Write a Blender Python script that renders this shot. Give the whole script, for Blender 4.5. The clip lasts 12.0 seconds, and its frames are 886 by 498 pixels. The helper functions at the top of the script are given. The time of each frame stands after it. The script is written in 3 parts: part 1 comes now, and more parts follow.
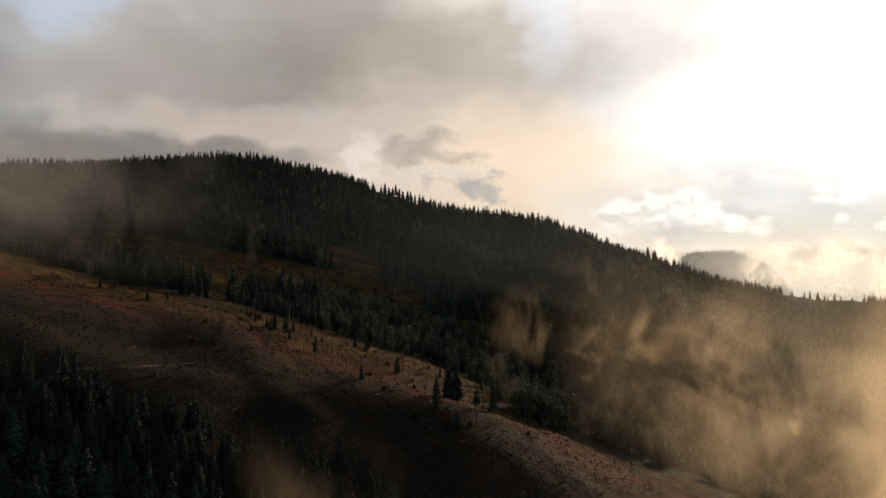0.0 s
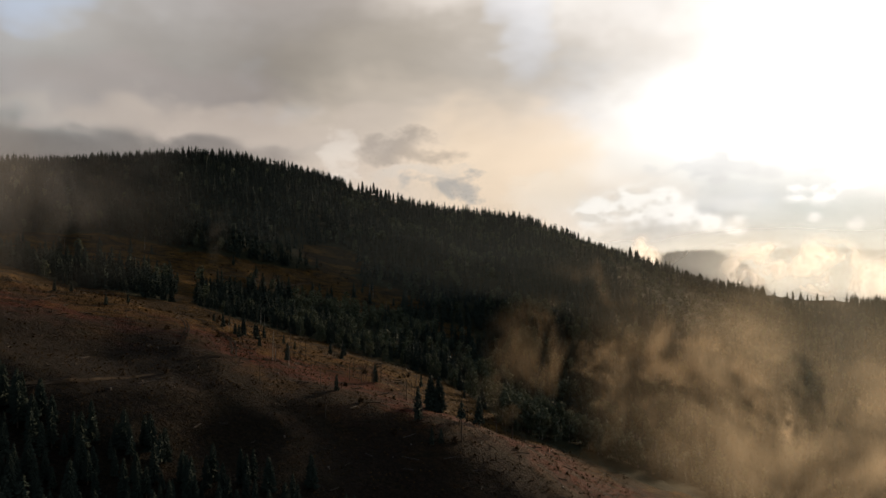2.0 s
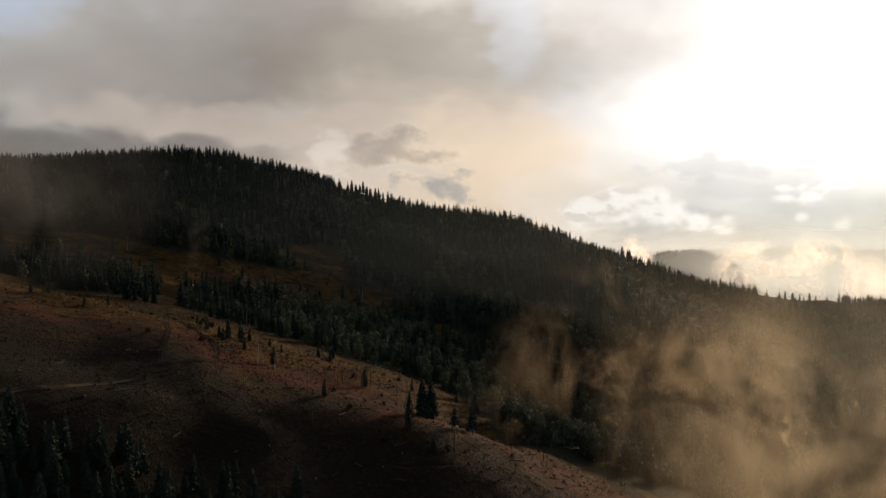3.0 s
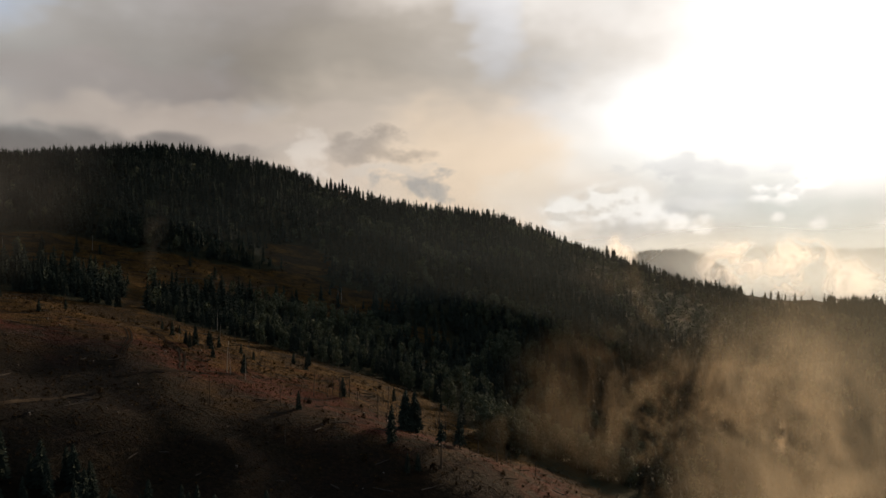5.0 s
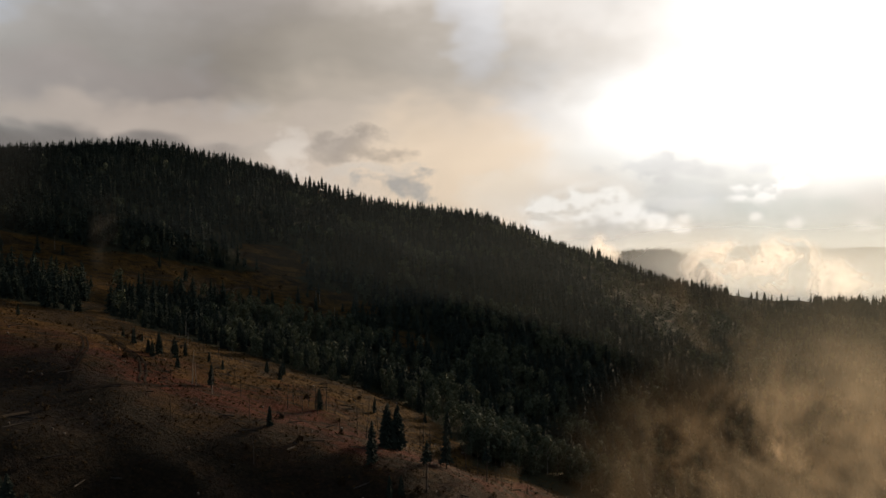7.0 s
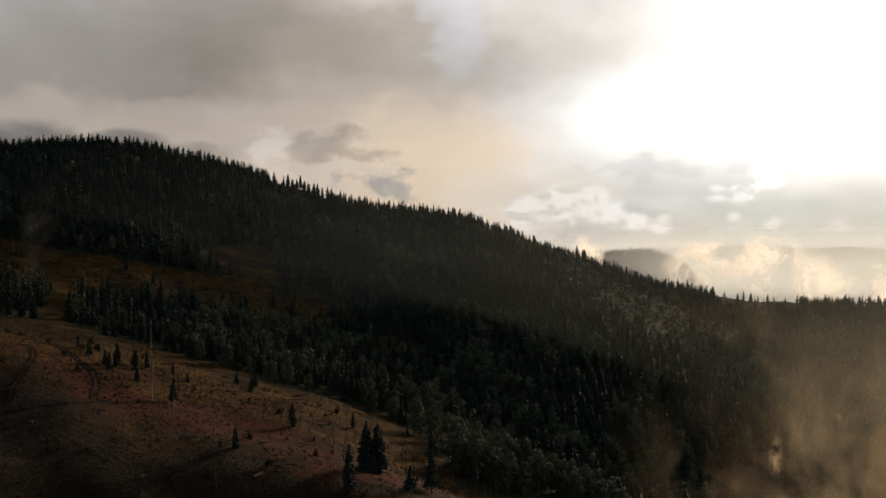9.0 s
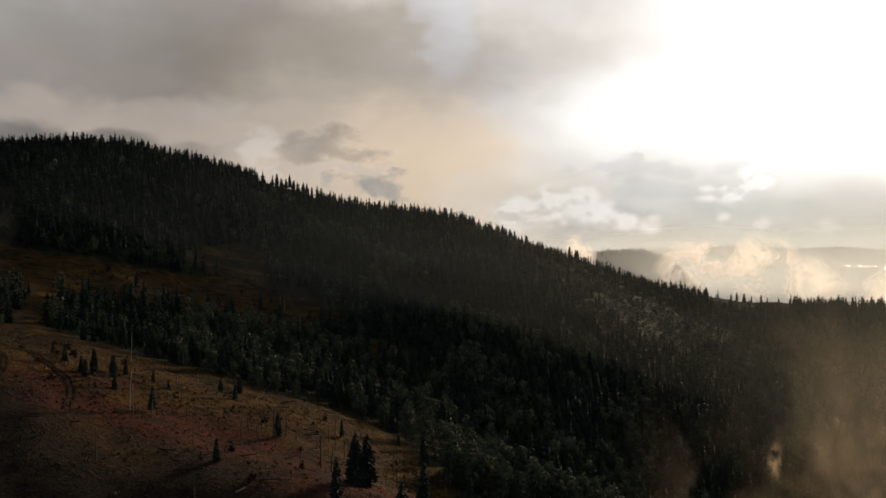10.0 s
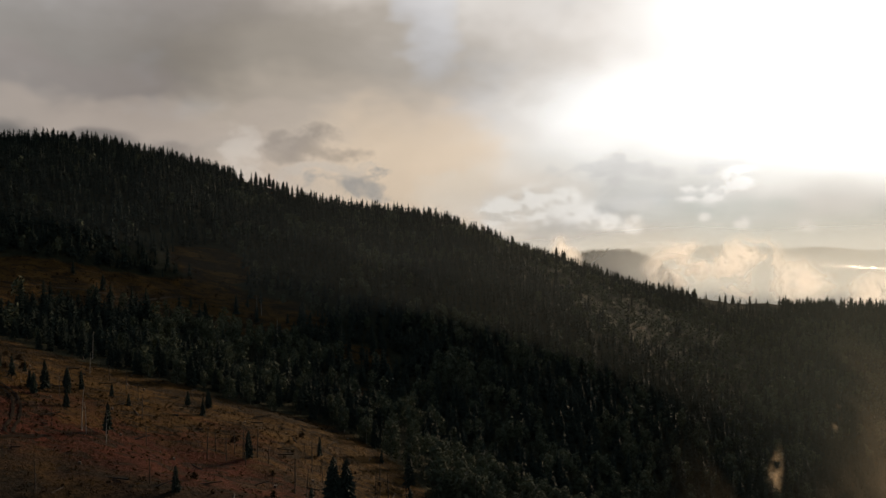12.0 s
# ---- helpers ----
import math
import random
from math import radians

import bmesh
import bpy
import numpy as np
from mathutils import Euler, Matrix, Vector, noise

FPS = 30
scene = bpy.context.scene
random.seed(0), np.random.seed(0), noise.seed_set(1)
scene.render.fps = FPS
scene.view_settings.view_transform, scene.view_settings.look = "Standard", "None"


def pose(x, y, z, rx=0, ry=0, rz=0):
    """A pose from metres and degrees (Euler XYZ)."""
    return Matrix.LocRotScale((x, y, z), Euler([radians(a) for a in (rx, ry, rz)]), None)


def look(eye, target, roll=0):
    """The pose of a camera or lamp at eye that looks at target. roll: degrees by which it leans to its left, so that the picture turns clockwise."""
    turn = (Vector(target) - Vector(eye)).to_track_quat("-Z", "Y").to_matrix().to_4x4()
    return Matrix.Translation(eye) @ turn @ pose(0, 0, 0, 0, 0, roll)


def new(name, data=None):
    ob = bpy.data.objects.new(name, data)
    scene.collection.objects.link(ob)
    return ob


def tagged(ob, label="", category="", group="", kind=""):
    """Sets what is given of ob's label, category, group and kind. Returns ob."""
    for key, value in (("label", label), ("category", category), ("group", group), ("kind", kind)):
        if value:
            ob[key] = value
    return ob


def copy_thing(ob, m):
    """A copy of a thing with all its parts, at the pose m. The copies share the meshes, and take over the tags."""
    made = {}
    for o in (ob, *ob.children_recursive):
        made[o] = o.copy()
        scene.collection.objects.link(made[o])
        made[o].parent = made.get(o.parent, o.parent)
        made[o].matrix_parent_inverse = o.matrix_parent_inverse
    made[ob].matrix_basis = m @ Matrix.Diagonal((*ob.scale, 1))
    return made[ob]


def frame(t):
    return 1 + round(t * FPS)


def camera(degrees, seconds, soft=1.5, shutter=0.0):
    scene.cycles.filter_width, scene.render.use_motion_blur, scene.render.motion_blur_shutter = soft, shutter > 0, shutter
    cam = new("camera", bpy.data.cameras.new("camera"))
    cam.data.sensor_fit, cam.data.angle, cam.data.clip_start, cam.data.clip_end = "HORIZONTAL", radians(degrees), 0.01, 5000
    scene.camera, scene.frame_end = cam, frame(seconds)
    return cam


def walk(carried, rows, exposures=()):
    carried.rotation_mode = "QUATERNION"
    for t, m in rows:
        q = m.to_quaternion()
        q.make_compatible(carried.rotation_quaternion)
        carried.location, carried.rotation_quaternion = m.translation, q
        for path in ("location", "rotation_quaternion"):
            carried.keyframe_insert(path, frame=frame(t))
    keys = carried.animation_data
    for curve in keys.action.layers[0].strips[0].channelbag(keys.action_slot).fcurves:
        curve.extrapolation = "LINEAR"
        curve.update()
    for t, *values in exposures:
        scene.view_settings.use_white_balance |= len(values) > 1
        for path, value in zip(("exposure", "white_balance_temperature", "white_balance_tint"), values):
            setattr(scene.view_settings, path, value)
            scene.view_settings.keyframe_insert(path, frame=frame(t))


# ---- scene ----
cam = camera(60.00, 12.0)
PATH = [
    (0.0, pose(0.00, 0.00, 100.00, 89.253, 0.000, 0.144)),
    (0.5, pose(-0.48, 7.16, 100.19, 89.235, 0.000, -0.278)),
    (1.0, pose(-0.95, 14.27, 100.29, 89.221, 0.000, -0.693)),
    (1.5, pose(-1.41, 21.34, 100.32, 89.209, 0.000, -1.100)),
    (2.0, pose(-1.84, 28.37, 100.30, 89.197, 0.000, -1.498)),
    (2.5, pose(-2.24, 35.36, 100.24, 89.187, 0.000, -1.888)),
    (3.0, pose(-2.58, 42.32, 100.16, 89.176, 0.000, -2.270)),
    (3.5, pose(-2.88, 49.25, 100.07, 89.165, 0.000, -2.645)),
    (4.0, pose(-3.12, 56.16, 99.99, 89.154, 0.000, -3.013)),
    (4.5, pose(-3.29, 63.04, 99.93, 89.142, 0.000, -3.376)),
    (5.0, pose(-3.40, 69.90, 99.89, 89.131, 0.000, -3.734)),
    (5.5, pose(-3.44, 76.74, 99.87, 89.121, 0.000, -4.089)),
    (6.0, pose(-3.42, 83.57, 99.89, 89.111, 0.000, -4.442)),
    (6.5, pose(-3.32, 90.39, 99.95, 89.102, 0.000, -4.793)),
    (7.0, pose(-3.16, 97.19, 100.03, 89.094, 0.000, -5.144)),
    (7.5, pose(-2.93, 103.99, 100.15, 89.089, 0.000, -5.494)),
    (8.0, pose(-2.65, 110.78, 100.30, 89.085, 0.000, -5.844)),
    (8.5, pose(-2.32, 117.56, 100.47, 89.083, 0.000, -6.194)),
    (9.0, pose(-1.94, 124.35, 100.65, 89.084, 0.000, -6.542)),
    (9.5, pose(-1.53, 131.12, 100.83, 89.086, 0.000, -6.888)),
    (10.0, pose(-1.09, 137.90, 101.01, 89.090, 0.000, -7.230)),
    (10.5, pose(-0.63, 144.67, 101.16, 89.095, 0.000, -7.565)),
    (11.0, pose(-0.17, 151.45, 101.27, 89.099, 0.000, -7.891)),
    (11.5, pose(0.27, 158.22, 101.33, 89.103, 0.000, -8.203)),
    (12.0, pose(0.69, 164.99, 101.31, 89.103, 0.000, -8.497)),
]
walk(cam, PATH, [(0.0, 0.28), (2.5, 0.14), (5.5, 0.05), (9.0, -0.06), (12.0, -0.22)])
scene.cycles.transparent_max_bounces = 32

# ---- light: low warm sun behind broken cloud ----
SUN_AZ, SUN_EL = radians(38), radians(7.5)
sun_dir = Vector((math.sin(SUN_AZ) * math.cos(SUN_EL), math.cos(SUN_AZ) * math.cos(SUN_EL), math.sin(SUN_EL)))
sun_data = bpy.data.lights.new("sun", "SUN")
sun_data.energy, sun_data.angle, sun_data.color = 3.3, radians(9.0), (1.0, 0.73, 0.47)
sun = new("sun", sun_data)
sun.matrix_world = look((0, 0, 400), Vector((0, 0, 400)) - sun_dir)


class Nodes:
    """Short hand for building a node tree."""

    def __init__(self, tree):
        self.t = tree
        tree.nodes.clear()

    def add(self, kind, **kw):
        n = self.t.nodes.new(kind)
        for k, v in kw.items():
            if k in n.inputs:
                n.inputs[k].default_value = v
        return n

    def link(self, a, b):
        self.t.links.new(a, b)

    def put(self, v, socket):
        if isinstance(v, (int, float, tuple)):
            socket.default_value = v
        else:
            self.link(v, socket)

    def math(self, op, a, b=0.0, c=0.0, clamp=False):
        n = self.t.nodes.new("ShaderNodeMath")
        n.operation, n.use_clamp = op, clamp
        for v, s in zip((a, b, c), n.inputs):
            self.put(v, s)
        return n.outputs[0]

    def vmath(self, op, a, b=(0, 0, 0)):
        n = self.t.nodes.new("ShaderNodeVectorMath")
        n.operation = op
        self.put(a, n.inputs[0]), self.put(b, n.inputs[1])
        return n.outputs["Value"] if op in ("DOT_PRODUCT", "LENGTH") else n.outputs["Vector"]

    def noise(self, vec, scale, detail=4.0, rough=0.55, distort=0.0):
        n = self.add("ShaderNodeTexNoise", Scale=scale, Detail=detail, Roughness=rough, Distortion=distort)
        self.link(vec, n.inputs["Vector"])
        return n.outputs["Fac"]

    def ramp(self, fac, stops):
        n = self.t.nodes.new("ShaderNodeValToRGB")
        e = n.color_ramp.elements
        while len(e) < len(stops):
            e.new(0.5)
        for el, (p, c) in zip(e, stops):
            el.position, el.color = p, (c, c, c, 1) if isinstance(c, (int, float)) else (*c, 1)
        self.link(fac, n.inputs[0])
        return n.outputs[0]

    def mix(self, fac, a, b, mode="MIX"):
        n = self.t.nodes.new("ShaderNodeMix")
        n.data_type, n.blend_type = "RGBA", mode
        for v, i in ((fac, 0), (a, 6), (b, 7)):
            if isinstance(v, tuple):
                v = (*v, 1)[:4]
            self.put(v, n.inputs[i])
        return n.outputs[2]

    def span(self, v, a, b, c=0.0, d=1.0):
        n = self.t.nodes.new("ShaderNodeMapRange")
        n.interpolation_type = "SMOOTHSTEP"
        for x, s in zip((v, a, b, c, d), n.inputs):
            self.put(x, s)
        return n.outputs[0]


world = bpy.data.worlds.new("cloudy_dawn")
scene.world = world
world.use_nodes = True
w = Nodes(world.node_tree)
way = w.add("ShaderNodeTexCoord").outputs["Generated"]
sky = w.add("ShaderNodeTexSky")
sky.sky_type, sky.sun_disc, sky.sun_elevation, sky.sun_rotation = "NISHITA", False, SUN_EL, SUN_AZ
glow_dir = Vector((math.sin(SUN_AZ), math.cos(SUN_AZ), 0.09)).normalized()
toward = w.vmath("DOT_PRODUCT", way, tuple(glow_dir))
sep = w.add("ShaderNodeSeparateXYZ")
w.link(way, sep.inputs[0])
rise = sep.outputs["Z"]
flat = w.vmath("MULTIPLY", way, (1.0, 1.0, 1.7))
billow = w.noise(flat, 4.2, 3.0, 0.45, 0.1)
bank = w.noise(w.vmath("ADD", flat, (3.1, 0.4, 7.7)), 2.6, 2.0, 0.45, 0.0)
wave = w.math("ADD", w.math("MULTIPLY", w.math("SUBTRACT", billow, 0.5), 0.26), w.math("MULTIPLY", w.math("SUBTRACT", bank, 0.5), 0.30))
near_sun = w.math("ADD", toward, w.math("MULTIPLY", wave, 1.0))
# the heavy grey deck overhead and the thinner, brighter air under it
deck = w.ramp(near_sun, [(0.0, (0.085, 0.095, 0.11)), (0.30, (0.13, 0.13, 0.135)), (0.46, (0.40, 0.405, 0.39)), (0.60, (0.36, 0.325, 0.30)), (0.68, (0.37, 0.33, 0.295)),
                         (0.77, (0.58, 0.52, 0.465)), (0.84, (0.76, 0.69, 0.63)), (0.91, (0.82, 0.775, 0.73)), (1.0, (0.95, 0.94, 0.92))])
under = w.ramp(near_sun, [(0.0, (0.06, 0.066, 0.076)), (0.30, (0.16, 0.155, 0.155)), (0.48, (0.36, 0.315, 0.29)), (0.68, (0.46, 0.39, 0.34)),
                          (0.79, (0.82, 0.68, 0.54)), (0.87, (0.90, 0.82, 0.73)), (0.94, (0.74, 0.73, 0.70)), (1.0, (0.74, 0.73, 0.70))])
level = w.math("ADD", rise, w.math("MULTIPLY", wave, 0.45))
cloud = w.mix(w.span(level, 0.075, 0.16), under, deck)
cloud = w.mix(w.span(w.math("ADD", rise, w.math("MULTIPLY", wave, 0.5)), 0.33, 0.50), cloud, (0.100, 0.122, 0.155))
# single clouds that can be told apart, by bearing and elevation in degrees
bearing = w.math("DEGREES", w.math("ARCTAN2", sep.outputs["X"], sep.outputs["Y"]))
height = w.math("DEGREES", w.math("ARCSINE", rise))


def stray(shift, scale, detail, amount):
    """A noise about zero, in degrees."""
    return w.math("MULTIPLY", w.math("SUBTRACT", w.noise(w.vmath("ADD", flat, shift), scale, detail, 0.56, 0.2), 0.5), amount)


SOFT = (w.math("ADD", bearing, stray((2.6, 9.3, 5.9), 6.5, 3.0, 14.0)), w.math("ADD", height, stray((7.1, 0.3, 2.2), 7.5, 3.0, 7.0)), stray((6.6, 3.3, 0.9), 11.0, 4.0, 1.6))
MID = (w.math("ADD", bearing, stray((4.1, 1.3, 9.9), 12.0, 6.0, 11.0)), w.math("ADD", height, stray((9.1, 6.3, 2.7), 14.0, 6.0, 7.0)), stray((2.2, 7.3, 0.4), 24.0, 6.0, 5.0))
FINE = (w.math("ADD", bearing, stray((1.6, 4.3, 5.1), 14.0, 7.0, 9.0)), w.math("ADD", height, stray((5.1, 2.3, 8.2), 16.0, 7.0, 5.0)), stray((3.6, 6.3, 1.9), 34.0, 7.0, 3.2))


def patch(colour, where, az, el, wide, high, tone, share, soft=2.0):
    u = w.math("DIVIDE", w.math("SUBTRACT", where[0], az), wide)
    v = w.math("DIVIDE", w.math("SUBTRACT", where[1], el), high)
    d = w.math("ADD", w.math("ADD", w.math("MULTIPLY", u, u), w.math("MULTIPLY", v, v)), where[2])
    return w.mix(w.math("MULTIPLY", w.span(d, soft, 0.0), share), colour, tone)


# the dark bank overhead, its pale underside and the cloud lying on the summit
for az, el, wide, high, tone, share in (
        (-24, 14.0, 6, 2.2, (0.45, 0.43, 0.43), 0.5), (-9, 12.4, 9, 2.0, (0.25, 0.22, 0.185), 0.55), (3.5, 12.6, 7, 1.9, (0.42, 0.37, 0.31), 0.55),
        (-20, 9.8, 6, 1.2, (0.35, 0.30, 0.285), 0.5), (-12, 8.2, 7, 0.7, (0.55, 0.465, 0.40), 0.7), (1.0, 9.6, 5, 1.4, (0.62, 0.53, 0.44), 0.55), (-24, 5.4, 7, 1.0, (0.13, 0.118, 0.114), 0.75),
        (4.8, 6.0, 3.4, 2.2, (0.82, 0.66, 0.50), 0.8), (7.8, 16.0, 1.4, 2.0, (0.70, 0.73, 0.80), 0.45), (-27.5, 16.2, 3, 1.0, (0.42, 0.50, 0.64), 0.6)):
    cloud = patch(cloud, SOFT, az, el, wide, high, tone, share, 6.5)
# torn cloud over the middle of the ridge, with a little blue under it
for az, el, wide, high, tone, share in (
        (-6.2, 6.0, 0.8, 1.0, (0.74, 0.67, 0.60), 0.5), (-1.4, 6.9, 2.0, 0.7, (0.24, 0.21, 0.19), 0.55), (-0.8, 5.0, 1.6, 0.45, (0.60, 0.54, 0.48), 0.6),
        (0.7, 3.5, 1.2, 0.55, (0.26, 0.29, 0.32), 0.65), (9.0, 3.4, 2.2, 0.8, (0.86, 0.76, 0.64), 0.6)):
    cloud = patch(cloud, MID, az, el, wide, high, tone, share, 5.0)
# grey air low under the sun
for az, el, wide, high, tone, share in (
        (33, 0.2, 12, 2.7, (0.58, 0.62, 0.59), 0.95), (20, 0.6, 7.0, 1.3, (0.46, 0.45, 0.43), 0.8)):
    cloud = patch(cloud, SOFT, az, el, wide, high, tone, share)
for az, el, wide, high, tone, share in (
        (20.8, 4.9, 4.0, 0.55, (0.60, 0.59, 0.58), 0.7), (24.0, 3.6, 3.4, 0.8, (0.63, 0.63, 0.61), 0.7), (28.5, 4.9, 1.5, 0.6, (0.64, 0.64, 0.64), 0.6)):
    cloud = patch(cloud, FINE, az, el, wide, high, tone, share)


def heap(colour, lobes, lit, shade, share):
    """A heaped cloud: round lobes run together, with a knobbly edge and a side turned to the light."""
    body = None
    for az, el, r in lobes:
        u = w.math("SUBTRACT", bearing, az)
        v = w.math("MULTIPLY", w.math("SUBTRACT", height, el), 1.3)
        d = w.math("SQRT", w.math("ADD", w.math("MULTIPLY", u, u), w.math("MULTIPLY", v, v)))
        f = w.math("SUBTRACT", 1.0, w.math("DIVIDE", d, r))
        body = f if body is None else w.math("SMOOTH_MAX", body, f, 0.35)
    knob = stray((8.2, 1.1, 3.7), 30.0, 7.0, 1.0)
    side = w.math("SUBTRACT", knob, stray((8.204, 1.103, 3.716), 30.0, 7.0, 1.0))
    edge = w.math("ADD", body, w.math("MULTIPLY", knob, 1.15))
    tone = w.mix(w.span(w.math("ADD", w.math("MULTIPLY", side, 3.5), w.math("MULTIPLY", edge, 0.35)), -0.30, 0.40), shade, lit)
    return w.mix(w.math("MULTIPLY", w.span(edge, 0.0, 0.60), share), colour, tone)


cloud = heap(cloud, ((12.8, 2.0, 2.3), (15.3, 2.3, 2.4), (17.4, 2.5, 2.1), (19.0, 1.7, 1.6), (20.6, 1.2, 1.3), (22.4, 0.9, 1.1)), (1.04, 1.01, 0.96), (0.80, 0.76, 0.70), 0.85)
cloud = heap(cloud, ((26.4, 3.0, 1.2), (27.9, 3.2, 1.7), (29.6, 4.0, 1.5)), (1.0, 0.98, 0.95), (0.74, 0.74, 0.72), 0.8)
cloud = heap(cloud, ((29.7, 1.0, 0.8), (27.3, 1.4, 0.6), (33.9, 0.8, 0.9)), (0.95, 0.93, 0.89), (0.72, 0.72, 0.70), 0.7)
lift = w.math("MULTIPLY_ADD", w.math("MULTIPLY", w.span(toward, 0.88, 0.99), w.span(level, 0.03, 0.12)), 0.6, 1.0)
puff = w.noise(w.vmath("ADD", flat, (9.3, 1.2, 4.4)), 6.0, 4.0, 0.5, 0.2)
lift = w.math("MULTIPLY", lift, w.math("MULTIPLY_ADD", w.math("ADD", w.math("MULTIPLY", puff, 0.6), w.math("MULTIPLY", bank, 0.4)), 0.8, 0.60))
cloud = w.vmath("SCALE", cloud)
cloud.node.inputs["Scale"].default_value = 1.0
w.link(lift, cloud.node.inputs["Scale"])
# small gaps where the blue shows
gaps = w.span(w.noise(w.vmath("ADD", flat, (0.6, 8.1, 2.4)), 4.2, 4.0, 0.5, 0.2), 0.58, 0.70)
bg_a = w.add("ShaderNodeBackground", Strength=0.05)
w.link(sky.outputs[0], bg_a.inputs[0])
bg_b = w.add("ShaderNodeBackground", Strength=1.0)
w.link(w.mix(w.math("MULTIPLY", gaps, 0.15), cloud, (0.55, 0.63, 0.74)), bg_b.inputs[0])
cover = w.add("ShaderNodeMixShader", Fac=0.97)
w.link(bg_a.outputs[0], cover.inputs[1]), w.link(bg_b.outputs[0], cover.inputs[2])
out = w.add("ShaderNodeOutputWorld")
w.link(cover.outputs[0], out.inputs[0])

# ---- materials ----


def material(name):
    m = bpy.data.materials.new(name)
    m.use_nodes = True
    n = Nodes(m.node_tree)
    bsdf = n.add("ShaderNodeBsdfPrincipled")
    o = n.add("ShaderNodeOutputMaterial")
    n.link(bsdf.outputs[0], o.inputs[0])
    return m, n, bsdf, o


def place_vec(n):
    return n.add("ShaderNodeNewGeometry").outputs["Position"]


def bump(n, bsdf, height, strength, distance):
    b = n.add("ShaderNodeBump", Strength=strength, Distance=distance)
    n.link(height, b.inputs["Height"])
    n.link(b.outputs[0], bsdf.inputs["Normal"])


def foliage(name, dark, light, rough=0.75, patch=0.05):
    """Leaf or needle colour that varies from blade to blade and from tree to tree."""
    m, n, bsdf, o = material(name)
    geo = n.add("ShaderNodeNewGeometry")
    tone = n.math("MULTIPLY", geo.outputs["Random Per Island"], 0.20)
    tree = n.noise(geo.outputs["Position"], patch, 3.0)
    fac = n.math("ADD", tone, n.math("MULTIPLY_ADD", tree, 1.6, -0.48), clamp=True)
    col = n.mix(fac, dark, light)
    n.link(col, bsdf.inputs["Base Color"])
    bsdf.inputs["Roughness"].default_value = rough
    bsdf.inputs["Specular IOR Level"].default_value = 0.06
    tr = n.add("ShaderNodeBsdfTranslucent")
    n.link(col, tr.inputs[0])
    mx = n.add("ShaderNodeMixShader", Fac=0.05)
    n.link(bsdf.outputs[0], mx.inputs[1]), n.link(tr.outputs[0], mx.inputs[2])
    n.link(mx.outputs[0], o.inputs[0])
    return m


M_SPRUCE = foliage("spruce_needles", (0.020, 0.031, 0.024), (0.052, 0.067, 0.050))
M_ASPEN = foliage("aspen_leaves", (0.062, 0.080, 0.053), (0.145, 0.160, 0.098), 0.8)
M_SHRUB = foliage("shrub_leaves", (0.026, 0.020, 0.012), (0.072, 0.044, 0.019), 0.9)

M_DRY = foliage("dry_grass", (0.034, 0.020, 0.006), (0.135, 0.075, 0.018), 0.9, 0.03)


def bark(name, a, b, scale):
    m, n, bsdf, o = material(name)
    pos = n.vmath("MULTIPLY", place_vec(n), (1.0, 1.0, 0.25))
    f = n.noise(pos, scale, 6.0, 0.65)
    n.link(n.ramp(f, [(0.3, a), (0.7, b)]), bsdf.inputs["Base Color"])
    bsdf.inputs["Roughness"].default_value = 0.9
    bump(n, bsdf, f, 0.6, 0.05)
    return m


M_BARK = bark("spruce_bark", (0.05, 0.035, 0.025), (0.15, 0.11, 0.08), 3.0)
M_PALE = bark("pale_bark", (0.20, 0.18, 0.15), (0.48, 0.45, 0.39), 2.0)
M_SNAG = bark("weathered_wood", (0.030, 0.024, 0.019), (0.095, 0.076, 0.058), 2.5)

# hillside: dry grass, rust-red scrub, bare soil and slash
M_HILL, n, bsdf, o = material("cutover_hillside")
pos = place_vec(n)
big = n.noise(pos, 0.011, 4.0, 0.6, 0.6)
mid = n.noise(pos, 0.06, 5.0, 0.62, 0.3)
fine = n.noise(pos, 0.7, 6.0, 0.7)
grass = n.ramp(n.math("MULTIPLY_ADD", fine, 0.5, n.math("MULTIPLY", mid, 0.5)), [(0.30, (0.026, 0.014, 0.005)), (0.48, (0.078, 0.041, 0.008)), (0.66, (0.172, 0.090, 0.018))])
rust = n.ramp(n.math("MULTIPLY_ADD", fine, 0.5, n.math("MULTIPLY", mid, 0.5)), [(0.32, (0.032, 0.010, 0.006)), (0.64, (0.122, 0.032, 0.015))])
brown = n.ramp(fine, [(0.3, (0.019, 0.011, 0.006)), (0.55, (0.043, 0.023, 0.010)), (0.72, (0.080, 0.041, 0.016))])
scrub = n.ramp(fine, [(0.35, (0.008, 0.008, 0.005)), (0.7, (0.036, 0.024, 0.011))])
# golden grass above, a rust-red band below it, brown slash, and brush plus painted shade at the foot
axes = n.add("ShaderNodeSeparateXYZ")
n.link(pos, axes.inputs[0])
along = n.math("ADD", axes.outputs["Y"], n.math("MULTIPLY", n.math("SUBTRACT", n.noise(n.vmath("MULTIPLY", pos, (0.6, 1.0, 1.0)), 0.03, 5.0, 0.6, 0.4), 0.5), 100.0))
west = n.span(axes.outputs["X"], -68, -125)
low = n.math("ADD", along, n.span(axes.outputs["X"], -35, 10, 0.0, 34.0))
band = n.math("MULTIPLY", n.span(low, 392, 418), n.span(low, 482, 446))
col = n.mix(n.span(along, 455, 415), grass, brown)
col = n.mix(n.span(n.noise(pos, 0.045, 4.0, 0.6), 0.50, 0.60, 0.0, 0.55), col, grass)
